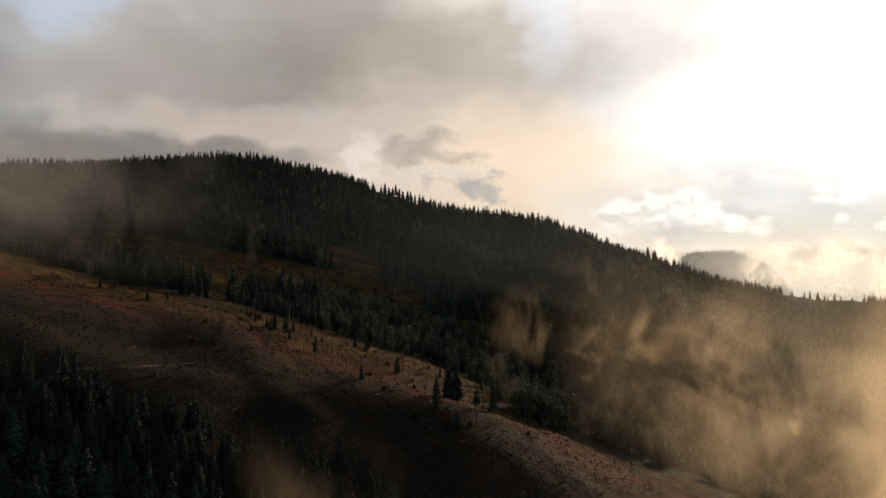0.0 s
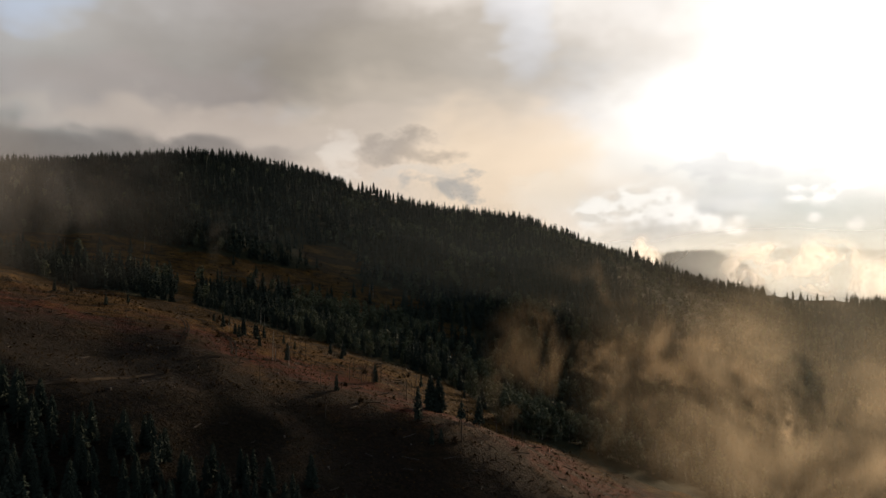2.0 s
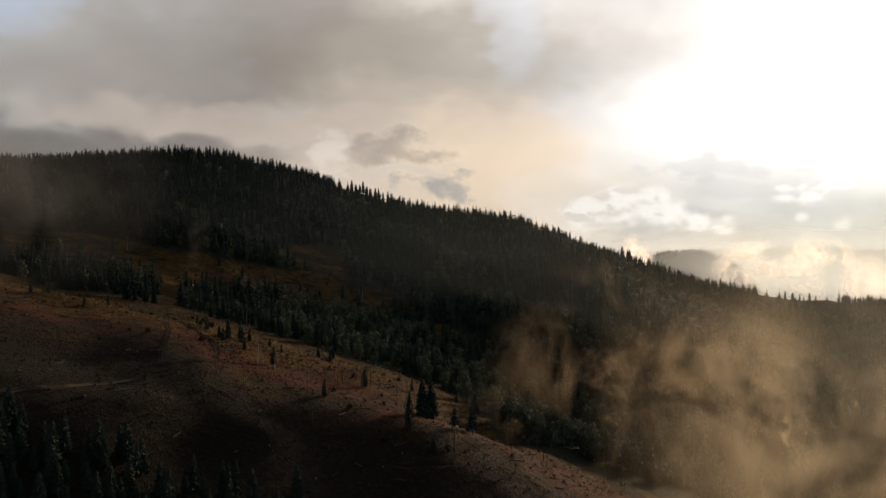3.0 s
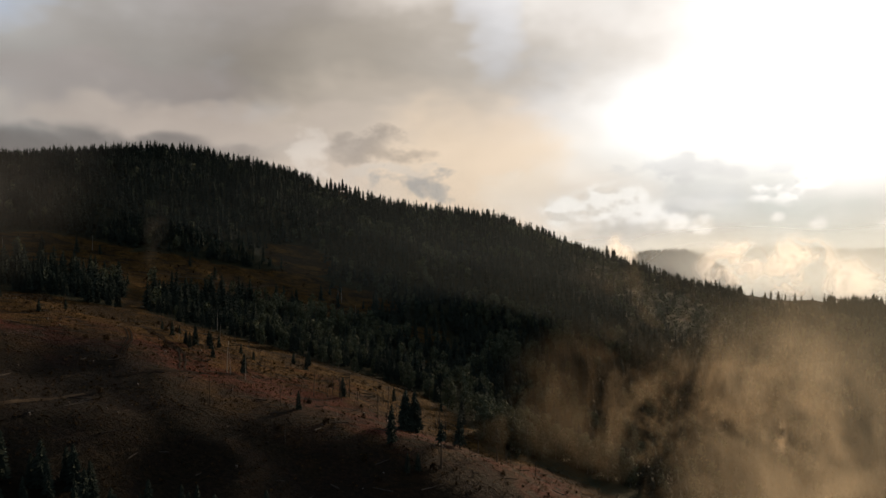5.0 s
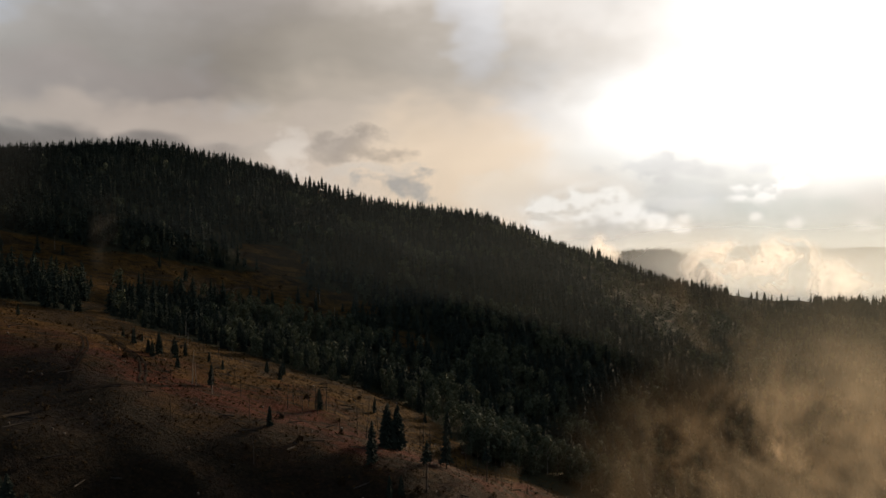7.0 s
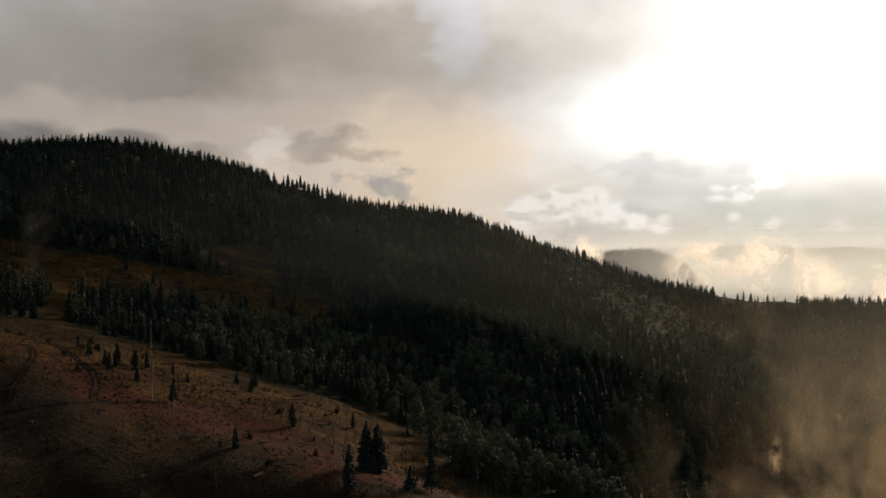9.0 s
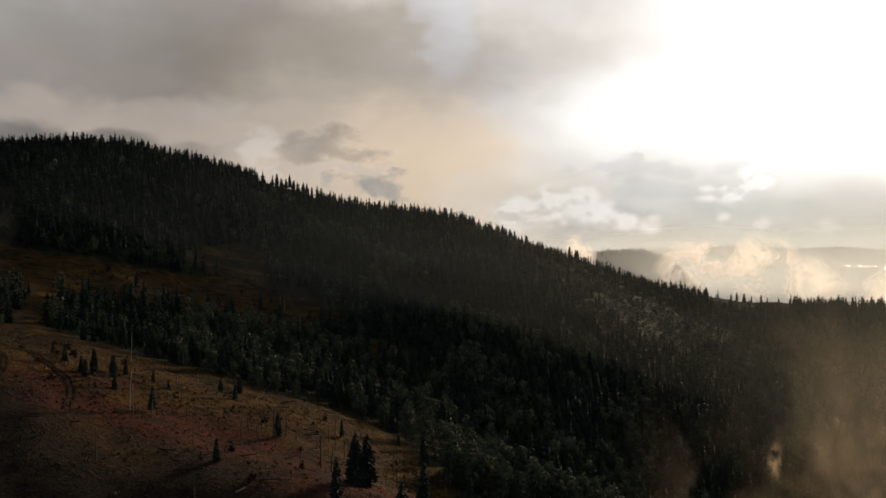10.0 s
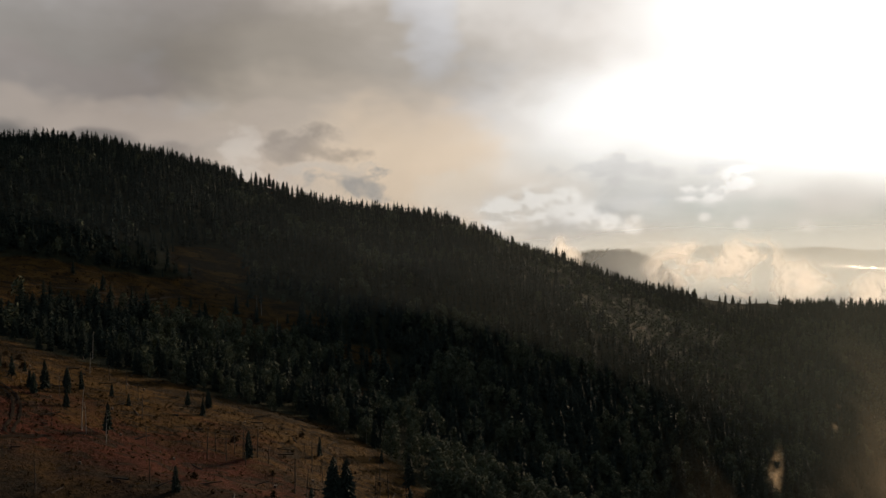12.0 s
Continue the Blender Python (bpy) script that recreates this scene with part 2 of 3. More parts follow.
col = n.mix(n.math("MULTIPLY", band, n.span(n.noise(n.vmath("MULTIPLY", pos, (0.5, 1.0, 1.0)), 0.05, 5.0, 0.65, 0.3), 0.40, 0.54, 0.10, 0.95)), col, rust)
# near-black brush tone, also carrying the lower slope's shade in the colour
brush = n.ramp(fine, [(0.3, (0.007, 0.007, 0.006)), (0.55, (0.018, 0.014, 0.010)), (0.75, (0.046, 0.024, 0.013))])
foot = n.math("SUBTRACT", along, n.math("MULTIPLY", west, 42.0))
# the painted shade deepens down the slope and towards the west
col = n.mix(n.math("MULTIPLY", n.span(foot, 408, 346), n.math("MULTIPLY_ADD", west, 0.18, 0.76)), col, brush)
streak = n.noise(n.vmath("MULTIPLY", pos, (0.22, 1.0, 1.8)), 0.20, 6.0, 0.66, 0.5)
col = n.mix(n.span(streak, 0.48, 0.60, 0.0, 0.85), col, scrub)
col = n.mix(n.span(n.noise(n.vmath("MULTIPLY", n.vmath("ADD", pos, (70.0, 20.0, 0.0)), (0.5, 1.0, 1.0)), 0.030, 3.0, 0.6, 0.3), 0.52, 0.62, 0.0, 0.7), col, scrub)
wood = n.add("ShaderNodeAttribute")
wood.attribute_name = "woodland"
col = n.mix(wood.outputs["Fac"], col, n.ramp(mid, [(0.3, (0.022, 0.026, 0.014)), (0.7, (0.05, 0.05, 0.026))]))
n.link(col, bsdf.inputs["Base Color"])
bsdf.inputs["Roughness"].default_value = 0.95
bsdf.inputs["Specular IOR Level"].default_value = 0.1
bump(n, bsdf, n.math("ADD", fine, n.math("MULTIPLY", mid, 3.0)), 0.9, 1.2)


def mist_material(name, cover, scale, lo, hi, tint, core=0.2, back=0.35):
    """Thin airborne water: mostly clear, scattering light through where it is dense. The veil's own coordinates thin it towards its rim."""
    m = bpy.data.materials.new(name)
    m.use_nodes = True
    n = Nodes(m.node_tree)
    uv = n.add("ShaderNodeTexCoord").outputs["UV"]
    off = n.vmath("SUBTRACT", uv, (0.5, 0.5, 0.0))
    r = n.math("MULTIPLY", n.vmath("LENGTH", off), 2.0)
    pos = place_vec(n)
    wisp = n.noise(n.vmath("MULTIPLY", pos, (1.0, 0.22, 0.85)), scale, 6.0, 0.54, 0.6)
    broad = n.noise(n.vmath("MULTIPLY", n.vmath("ADD", pos, (31.0, 57.0, 11.0)), (1.0, 0.22, 0.85)), scale * 0.33, 3.0, 0.5, 0.2)
    form = n.math("ADD", wisp, n.math("MULTIPLY", n.math("SUBTRACT", broad, 0.5), 0.9))
    edge = n.math("ADD", r, n.math("ADD", n.math("MULTIPLY", n.math("SUBTRACT", wisp, 0.5), 1.1), n.math("MULTIPLY", n.math("SUBTRACT", broad, 0.5), 1.3)))
    rim = n.math("MULTIPLY", n.span(edge, 1.0, core), n.span(r, 1.0, 0.6))
    dens = n.math("MULTIPLY", n.span(form, lo, hi), rim)
    a = n.math("MULTIPLY", dens, cover)
    tr = n.add("ShaderNodeBsdfTranslucent", Color=(*tint, 1))
    df = n.add("ShaderNodeBsdfDiffuse", Color=(*tint, 1))
    sc = n.add("ShaderNodeMixShader", Fac=back)
    n.link(tr.outputs[0], sc.inputs[1]), n.link(df.outputs[0], sc.inputs[2])
    clear = n.add("ShaderNodeBsdfTransparent")
    mx = n.add("ShaderNodeMixShader")
    n.link(a, mx.inputs[0]), n.link(clear.outputs[0], mx.inputs[1]), n.link(sc.outputs[0], mx.inputs[2])
    o = n.add("ShaderNodeOutputMaterial")
    n.link(mx.outputs[0], o.inputs[0])
    return m


M_MIST = mist_material("morning_mist", 0.175, 0.040, 0.41, 0.65, (0.97, 0.81, 0.57))

# ---- the lie of the land ----
RNG = np.random.default_rng(7)
LATTICE = RNG.random((256, 256))


def value_noise(x, y):
    xi, yi = np.floor(x).astype(int), np.floor(y).astype(int)
    fx, fy = x - xi, y - yi
    fx, fy = fx * fx * (3 - 2 * fx), fy * fy * (3 - 2 * fy)
    g = lambda i, j: LATTICE[(xi + i) % 256, (yi + j) % 256]
    return (g(0, 0) * (1 - fx) + g(1, 0) * fx) * (1 - fy) + (g(0, 1) * (1 - fx) + g(1, 1) * fx) * fy - 0.5


def fbm(x, y, scale, octaves=4):
    total, amp = 0.0, 1.0
    for k in range(octaves):
        total = total + amp * value_noise(x / scale + 17.3 * k, y / scale + 5.1 * k)
        scale, amp = scale / 2.1, amp * 0.5
    return total


CREST_X = (-1200, -640, -420, -310, -180, -49, 156, 240, 331, 430, 547, 700, 1400)
CREST_Z = (208, 217, 219, 227, 199, 156, 124, 100, 62, 32, 7, -6, -36)
CREST_Y = 1250.0


def crest_height(x):
    return sum(np.interp(x + d, CREST_X, CREST_Z) for d in (-45, -25, 0, 25, 45)) / 5


def smooth_max(a, b, k):
    h = np.clip(0.5 + 0.5 * (a - b) / k, 0, 1)
    return b + (a - b) * h + k * h * (1 - h)


def ground_height(x, y):
    x, y = np.asarray(x, float), np.asarray(y, float)
    d = CREST_Y - y
    ridge = crest_height(x) - np.where(d > 0, 0.14 * d + 0.00015 * d * d, 0.00012 * d * d - 0.10 * d)
    u = np.maximum(x, -420) + 165
    dy = np.maximum(490 - y, 0)
    spur = 57 - 0.22 * u - 0.0003 * u * np.abs(u) - 0.03 * dy - 0.0002 * dy * dy - 0.10 * np.maximum(y - 490, 0)
    low = np.maximum(350 - y, 0)
    spur = spur - 0.35 * low * low / (low + 25)
    spur = np.maximum(spur, -160 - 0.5 * np.maximum(y - 900, 0))
    near = smooth_max(spur, ridge, 22)
    rough = np.clip((y - 100) / 200, 0, 1)
    # the rounded nose of the spur
    near = near + 13.5 * np.exp(-((x - 12) / np.where(x > 12, 66, 58)) ** 2 - ((y - 378) / 46) ** 2)
    for bx, by, br, bd in ((-152, 383, 26, 6.0), (-80, 333, 20, 9.0), (-30, 352, 26, 3.5)):
        near = near - bd * np.exp(-((x - bx) / br) ** 2 - ((y - by) / br) ** 2)
    near = near + rough * (fbm(x, y, 120, 3) * 9 + fbm(x + 900, y, 22, 3) * 2.2)
    # the valley beyond the ridge, a flat-topped hill in it, and its far side rising to the skyline
    out = np.hypot(x, y)
    far = np.where(y > 1300, np.interp(out, (3550, 3900, 4450, 4600, 4900, 5200), (-420, -40, -40, -15, 10, 20)), -420) + fbm(x, y, 900, 3) * (36 * np.clip((4000 - out) / 800, 0.05, 1) + 70 * np.clip((out - 4500) / 300, 0, 1))
    hill = np.exp(-np.abs((x - 780) / np.where(x > 780, 290, 260)) ** 3.2 - ((y - 2200) / 240) ** 2)
    far = far + (512 + fbm(x, y, 260, 3) * 14) * hill
    return smooth_max(near, far, 30)


def spread(a, b, step, lo, hi):
    """Even steps from a to b, then ever longer ones out to lo and hi."""
    inner = list(np.arange(a, b + 0.1, step))
    for end, grow in ((lo, -1), (hi, 1)):
        s, v, more = step, inner[0] if grow < 0 else inner[-1], []
        while (v > lo) if grow < 0 else (v < hi):
            s *= 1.12
            v += grow * s
            more.append(v)
        inner = more[::-1] + inner if grow < 0 else inner + more
    return np.array(inner)


def mesh_object(name, verts, faces, mat, parent=None, smooth=False, label="", normals=None):
    me = bpy.data.meshes.new(name)
    verts, faces = np.asarray(verts, np.float32), np.asarray(faces, np.int32)
    k = faces.shape[1]
    me.vertices.add(len(verts)), me.loops.add(faces.size), me.polygons.add(len(faces))
    me.vertices.foreach_set("co", verts.ravel())
    me.loops.foreach_set("vertex_index", faces.ravel())
    me.polygons.foreach_set("loop_start", np.arange(0, faces.size, k, dtype=np.int32))
    me.polygons.foreach_set("use_smooth", np.full(len(faces), smooth))
    me.update(calc_edges=True)
    me.materials.append(mat)
    if normals is not None:
        me.attributes.new("custom_normal", "FLOAT_VECTOR", "POINT").data.foreach_set("vector", np.asarray(normals, np.float32).ravel())
    ob = new(name, me)
    ob.parent = parent
    return tagged(ob, label=label)


gx, gy = spread(-420, 760, 5, -4600, 4600), spread(130, 1300, 5, -1500, 4950)
GX, GY = np.meshgrid(gx, gy)
GZ = ground_height(GX, GY)
nx = len(gx)
idx = np.arange(GX.size).reshape(GX.shape)
quads = np.stack([idx[:-1, :-1], idx[:-1, 1:], idx[1:, 1:], idx[1:, :-1]], -1).reshape(-1, 4)
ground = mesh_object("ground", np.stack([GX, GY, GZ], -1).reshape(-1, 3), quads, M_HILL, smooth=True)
tagged(ground, "rust-brown logged hillside with dry grass and scrub", "ground", kind="structure")

# ---- trees ----


def blades(r, n, h, base, reach, droop, width):
    """Drooping conifer boughs, each a bent kite: arrays of points and triangles."""
    t = np.sort(r.random(n)) ** 0.85
    z = base + (h - base) * t
    a = np.arange(n) * 2.399 + r.random(n) * 0.9
    ln = reach * (1 - t) ** 0.62 * (0.55 + 0.65 * r.random(n)) + 0.2
    ca, sa = np.cos(a), np.sin(a)
    w = ln * width * (0.8 + 0.5 * r.random(n)) + 0.12
    dr = ln * droop * (0.7 + 0.6 * r.random(n))
    lift = 0.20 * ln * (0.4 + r.random(n)) + 0.2
    p = np.zeros((n, 4, 3))
    p[:, 0] = np.stack([0 * z, 0 * z, z + lift], 1)
    for k, side in ((1, 1), (3, -1)):
        p[:, k] = np.stack([ca * ln * 0.62 - side * sa * w, sa * ln * 0.62 + side * ca * w, z - dr * 0.75], 1)
    p[:, 2] = np.stack([ca * ln, sa * ln, z - dr * 0.55], 1)
    i = np.arange(n)[:, None] * 4
    f = np.concatenate([i + [0, 1, 2], i + [0, 2, 3]])
    return p.reshape(-1, 3), f


def stem(r0, r1, h, sides=5, rings=3, lean=0.0, r=None):
    """A tapered trunk."""
    v, f = [], []
    for k in range(rings + 1):
        t = k / rings
        rad = r0 + (r1 - r0) * t
        cx = lean * h * t * t
        for s in range(sides):
            a = 2 * math.pi * s / sides
            v.append((cx + rad * math.cos(a), rad * math.sin(a), h * t))
    for k in range(rings):
        for s in range(sides):
            a, b = k * sides + s, k * sides + (s + 1) % sides
            f += [(a, b, b + sides), (a, b + sides, a + sides)]
    return np.array(v), np.array(f)


def leaf_clumps(r, n, h, spread_r, size, base=0.28):
    """A rounded crown of small leaf sprays gathered in uneven clumps."""
    k = 13
    up = (np.arange(k) + r.random(k)) / k
    a = np.arange(k) * 2.4 + r.random(k)
    out = spread_r * 0.62 * np.sqrt(r.random(k)) * np.sin(math.pi * (0.30 + 0.55 * up))
    c = np.stack([out * np.cos(a), out * np.sin(a), h * (base + (1 - base) * (0.10 + 0.76 * up))], 1)
    own = r.integers(0, k, n)
    d = r.normal(size=(n, 3))
    d /= np.linalg.norm(d, axis=1)[:, None]
    rad = spread_r * (0.34 + 0.16 * r.random((k, 1)))[own]
    q = c[own] + d * rad * (0.55 + 0.5 * r.random((n, 1))) * np.array([1, 1, 1.25])
    e1, e2 = r.normal(size=(n, 3)), r.normal(size=(n, 3))
    for e in (e1, e2):
        e -= 0.85 * (e * d).sum(1, keepdims=True) * d
        e *= size
    p = np.stack([q - e1, q + e2, q + e1, q - e2], 1).reshape(-1, 3)
    i = np.arange(n)[:, None] * 4
    return p, np.concatenate([i + [0, 1, 2], i + [0, 2, 3]])


def merge(parts):
    v, f, at = [], [], 0
    for a, b in parts:
        v.append(a), f.append(b + at)
        at += len(a)
    return np.concatenate(v), np.concatenate(f)


def scatter(kinds, xs, ys, sizes, r):
    """Plants every listed spot with one of the kinds: one joined mesh, and normals that round off each crown as a whole."""
    # height of the ground mesh itself, between its vertices
    i, j = np.clip(np.searchsorted(gx, xs) - 1, 0, len(gx) - 2), np.clip(np.searchsorted(gy, ys) - 1, 0, len(gy) - 2)
    u, v = (xs - gx[i]) / (gx[i + 1] - gx[i]), (ys - gy[j]) / (gy[j + 1] - gy[j])
    zs = (GZ[j, i] * (1 - u) + GZ[j, i + 1] * u) * (1 - v) + (GZ[j + 1, i] * (1 - u) + GZ[j + 1, i + 1] * u) * v - 0.4
    which = r.integers(0, len(kinds), len(xs))
    turn = r.random(len(xs)) * 6.283
    out, turned = [], []
    for k, (v, f) in enumerate(kinds):
        m = which == k
        if not m.any():
            continue
        c, s, g = np.cos(turn[m])[:, None], np.sin(turn[m])[:, None], sizes[m][:, None]
        x = (v[None, :, 0] * c - v[None, :, 1] * s) * g + xs[m][:, None]
        y = (v[None, :, 0] * s + v[None, :, 1] * c) * g + ys[m][:, None]
        z = v[None, :, 2] * g + zs[m][:, None]
        p = np.stack([x, y, z], -1).reshape(-1, 3)
        i = (np.arange(m.sum()) * len(v))[:, None, None] + f[None]
        out.append((p, i.reshape(-1, 3)))
        nr = np.stack([v[None, :, 0] * c - v[None, :, 1] * s, v[None, :, 0] * s + v[None, :, 1] * c, np.ones_like(x)], -1)
        turned.append((nr / np.linalg.norm(nr, axis=-1, keepdims=True)).reshape(-1, 3))
    return (*merge(out), np.concatenate(turned))


def jitter_grid(x0, x1, y0, y1, step, r):
    a, b = np.meshgrid(np.arange(x0, x1, step), np.arange(y0, y1, step))
    a = a + (r.random(a.shape) - 0.5) * step * 0.95
    b = b + (r.random(b.shape) - 0.5) * step * 0.95
    return a.ravel(), b.ravel()


def in_spot(x, y, cx, cy, rx, ry):
    return ((x - cx) / rx) ** 2 + ((y - cy) / ry) ** 2 < 1


def wood_edge(x):
    """Where the logged spur ends and the wooded hollow behind it begins."""
    return np.interp(x, (-450, -235, 0, 28, 44, 110, 160), (575, 550, 552, 528, 462, 470, 480))


def strip_top(x):
    """The upper rim of the logged strip across the foot of the mountain."""
    return np.interp(x, (-500, -312, -217, -120, -74, -20), (700, 708, 716, 757, 786, 720))


def forest_share(x, y):
    """How densely the ground at (x, y) is wooded."""
    wobble = fbm(x, y, 40, 3) * 16
    yy = y + wobble
    share = np.where(yy > wood_edge(x), 1.0, 0.0)
    share = np.where((x < -25) & (yy > np.interp(x, (-400, -200, -120, -25), (636, 652, 692, 702))) & (yy < strip_top(x)), 0.04, share)
    for cx, cy, rx, ry, k in ((-96, 812, 34, 45, 0.05), (-38, 752, 40, 26, 0.12), (25, 700, 30, 16, 0.2), (345, 930, 85, 75, 0.10),
                              (395, 1040, 95, 70, 0.12), (305, 1070, 70, 60, 0.25), (430, 930, 60, 60, 0.3), (14, 640, 26, 10, 0.25)):
        share = np.where(in_spot(x, yy, cx, cy, rx, ry), k, share)
    # the gap in the belt, and the bare top of the ridge
    share = np.where((np.abs(x + 164 + 0.27 * (y - 551)) < 8) & (y < 700), 0.0, share)
    share = np.where((y > 1190) & (x > 0.505 * (y - 160)) & (x < 0.63 * (y - 160)), 0.07, share)
    share = np.where((y > 1195) & (x > -126) & (x < -42), 0.18, share)
    return share


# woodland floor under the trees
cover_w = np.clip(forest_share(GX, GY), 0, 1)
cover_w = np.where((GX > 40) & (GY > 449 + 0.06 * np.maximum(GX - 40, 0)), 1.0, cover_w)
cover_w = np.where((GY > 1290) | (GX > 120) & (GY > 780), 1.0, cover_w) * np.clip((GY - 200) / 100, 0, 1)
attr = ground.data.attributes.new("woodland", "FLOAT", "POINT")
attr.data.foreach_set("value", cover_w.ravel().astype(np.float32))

R = np.random.default_rng(21)


def plant(name, kinds, xs, ys, lo, hi, mat, label, category="forest"):
    v, f, nr = scatter(kinds, xs, ys, lo + (hi - lo) * R.random(len(xs)) ** 1.4, R)
    return tagged(mesh_object(name, v, f, mat, normals=nr), label, category, kind="stuff")


def wooded(x0, x1, y0, y1, step, gain=1.0):
    xs, ys = jitter_grid(x0, x1, y0, y1, step, R)
    k = (R.random(len(xs)) < forest_share(xs, ys) * gain) & (xs > -0.66 * ys - 20) & (xs < 0.80 * ys + 20)
    return xs[k], ys[k]


def aspen_share(x, y):
    """The share of broadleaved trees among the rest."""
    s = np.clip(0.15 + fbm(x + 300, y, 70, 3) * 1.1, 0, 0.7)
    s = np.where((x > -110) & (x < 130) & (y < 700), np.clip(0.55 + fbm(x, y + 500, 45, 2) * 1.6, 0.08, 0.95), s)
    s = np.where((x > 230) & (y > 820) & (y < 1130), np.clip(0.45 + fbm(x, y, 60, 2), 0, 0.9), s)
    s = np.where((x > 130) & (x <= 230) & (y < 760), np.clip(0.3 + fbm(x, y, 60, 2) * 1.4, 0, 0.9), s)
    s = np.where((x < -110), 0.04, s)
    return np.where(y > 1150, 0.0, s)


def conifer(n, reach, width, sides=6):
    """Boughs round a dense inner core, 20 m tall."""
    v, f = stem(reach * 0.42, 0.06, 17.0, sides, 1)
    return merge([blades(R, n, 20.0, 1.0, reach, 0.42, width), (v + [0, 0, 1.6], f)])


spire = [conifer(36, 4.7 + 0.5 * (k % 4), 0.36) for k in range(7)]
fuller = [conifer(84, 4.7 + 0.5 * (k % 3), 0.30, 7) for k in range(5)]
far_aspen = [leaf_clumps(R, 76, 15.0, 4.0 + 0.4 * k, 0.92) for k in range(4)]
mid_aspen = [merge([leaf_clumps(R, 200, 16.0, 4.0 + 0.4 * k, 0.56), stem(0.16, 0.05, 12.0, 4, 1)]) for k in range(5)]

# upper mountainside and ridge
xs, ys = wooded(-860, 1040, 760, 1285, 8.2)
asp = R.random(len(xs)) < aspen_share(xs, ys)
plant("spruce_forest", spire, xs[~asp], ys[~asp], 0.34, 1.0, M_SPRUCE, "dense dark spruce forest covering the mountainside")
plant("aspen_forest", far_aspen, xs[asp], ys[asp], 0.6, 1.1, M_ASPEN, "dull green broadleaved trees scattered over the mountainside")
# woods on the hill beyond the ridge
xs, ys = jitter_grid(430, 1300, 2040, 2260, 12, R)
plant("hill_forest", spire, xs, ys, 0.3, 0.75, M_SPRUCE, "dark forest on the hill beyond the ridge")
# hollow and lower slope
xs, ys = wooded(-430, 620, 440, 760, 7.2)
asp = R.random(len(xs)) < aspen_share(xs, ys)
near = (xs > -260) & (xs < 40) & (ys < 575) | (xs > 20) & (xs < 130) & (ys < 530)
plant("spruce_wood", fuller, xs[~asp & ~near], ys[~asp & ~near], 0.42, 0.95, M_SPRUCE, "dark spruce wood filling the hollow behind the clearing")
plant("aspen_wood", mid_aspen, xs[asp & ~near], ys[asp & ~near], 0.65, 1.1, M_ASPEN, "grey-green aspen wood in the hollow below the mountain")

# ---- single trees ----


def empty(name):
    e = new(name)
    e.empty_display_size = 1.0
    return e


def outward(v, slope=0.0, middle=0.0):
    """Normals that round off a crown as a whole."""
    nr = np.stack([v[:, 0], v[:, 1], slope * (v[:, 2] - middle) + (1.0 if slope == 0.0 else 0.3)], 1)
    return nr / np.maximum(np.linalg.norm(nr, axis=1, keepdims=True), 1e-6)


def spruce_tree(h, reach, n, base=0.06):
    e = empty("spruce_tree")
    mesh_object("trunk", *stem(h * 0.017 + 0.08, 0.03, h * 0.97, 7, 4), M_BARK, e, True, "rough brown bark")
    core = stem(reach * 0.48, 0.05, h * (0.9 - base), 7, 2)
    boughs = merge([blades(R, n, h, h * base, reach, 0.32, 0.19), (core[0] + [0, 0, h * (base + 0.05)], core[1])])
    mesh_object("crown", *boughs, M_SPRUCE, e, normals=outward(boughs[0]))
    return e


def aspen_tree(h, reach, n):
    e = empty("aspen_tree")
    mesh_object("trunk", *stem(0.20, 0.06, h * 0.8, 7, 4, 0.03), M_PALE, e, True, "pale smooth bark")
    for k in range(4):
        a = k * 1.7
        v, f = stem(0.10, 0.03, h * 0.32, 5, 2)
        m = Matrix.Translation((0, 0, h * (0.34 + 0.1 * k))) @ Euler((0, 0.75, a)).to_matrix().to_4x4()
        v = np.array([m @ Vector(p) for p in v])
        mesh_object("limb", v, f, M_PALE, e, True)
    leaves = leaf_clumps(R, n, h, reach, 0.33, 0.03)
    mesh_object("crown", *leaves, M_ASPEN, e, normals=outward(leaves[0], 0.5, 0.42 * h))
    return e


def dead_tree(h, r0, twigs, lean, mat, reach=1.3):
    e = empty("dead_tree")
    mesh_object("trunk", *stem(r0, r0 * 0.35, h, 7, 5, lean), mat, e, True)
    for k in range(twigs):
        t = 0.35 + 0.6 * (k + R.random()) / max(twigs, 1)
        v, f = stem(r0 * 0.22, r0 * 0.08, reach * (1.3 - t) * (0.6 + 0.7 * R.random()), 4, 1)
        m = Matrix.Translation((lean * h * t * t, 0, h * t)) @ Euler((0, 1.2 + 0.5 * R.random(), 2.4 * k)).to_matrix().to_4x4()
        mesh_object("branch", np.array([m @ Vector(p) for p in v]), f, mat, e)
    return e


def bush_thing(h, reach, n):
    e = empty("bush")
    mesh_object("stem", *stem(0.12, 0.05, h * 0.6, 5, 1), M_BARK, e, True)
    mesh_object("crown", *leaf_clumps(R, n, h, reach, 0.26, 0.05), M_SHRUB, e)
    return e


def stand(template, x, y, size=1.0, label="", group="", category=""):
    z = float(ground_height(x, y)) - 0.25
    ob = copy_thing(template, pose(x, y, z, 0, 0, R.random() * 360) @ Matrix.Scale(size, 4))
    ob.scale = (size, size, size)
    return tagged(ob, label, category, group)


def drop(template):
    """Takes away a template once all copies stand."""
    for o in (*template.children_recursive, template):
        bpy.data.objects.remove(o)


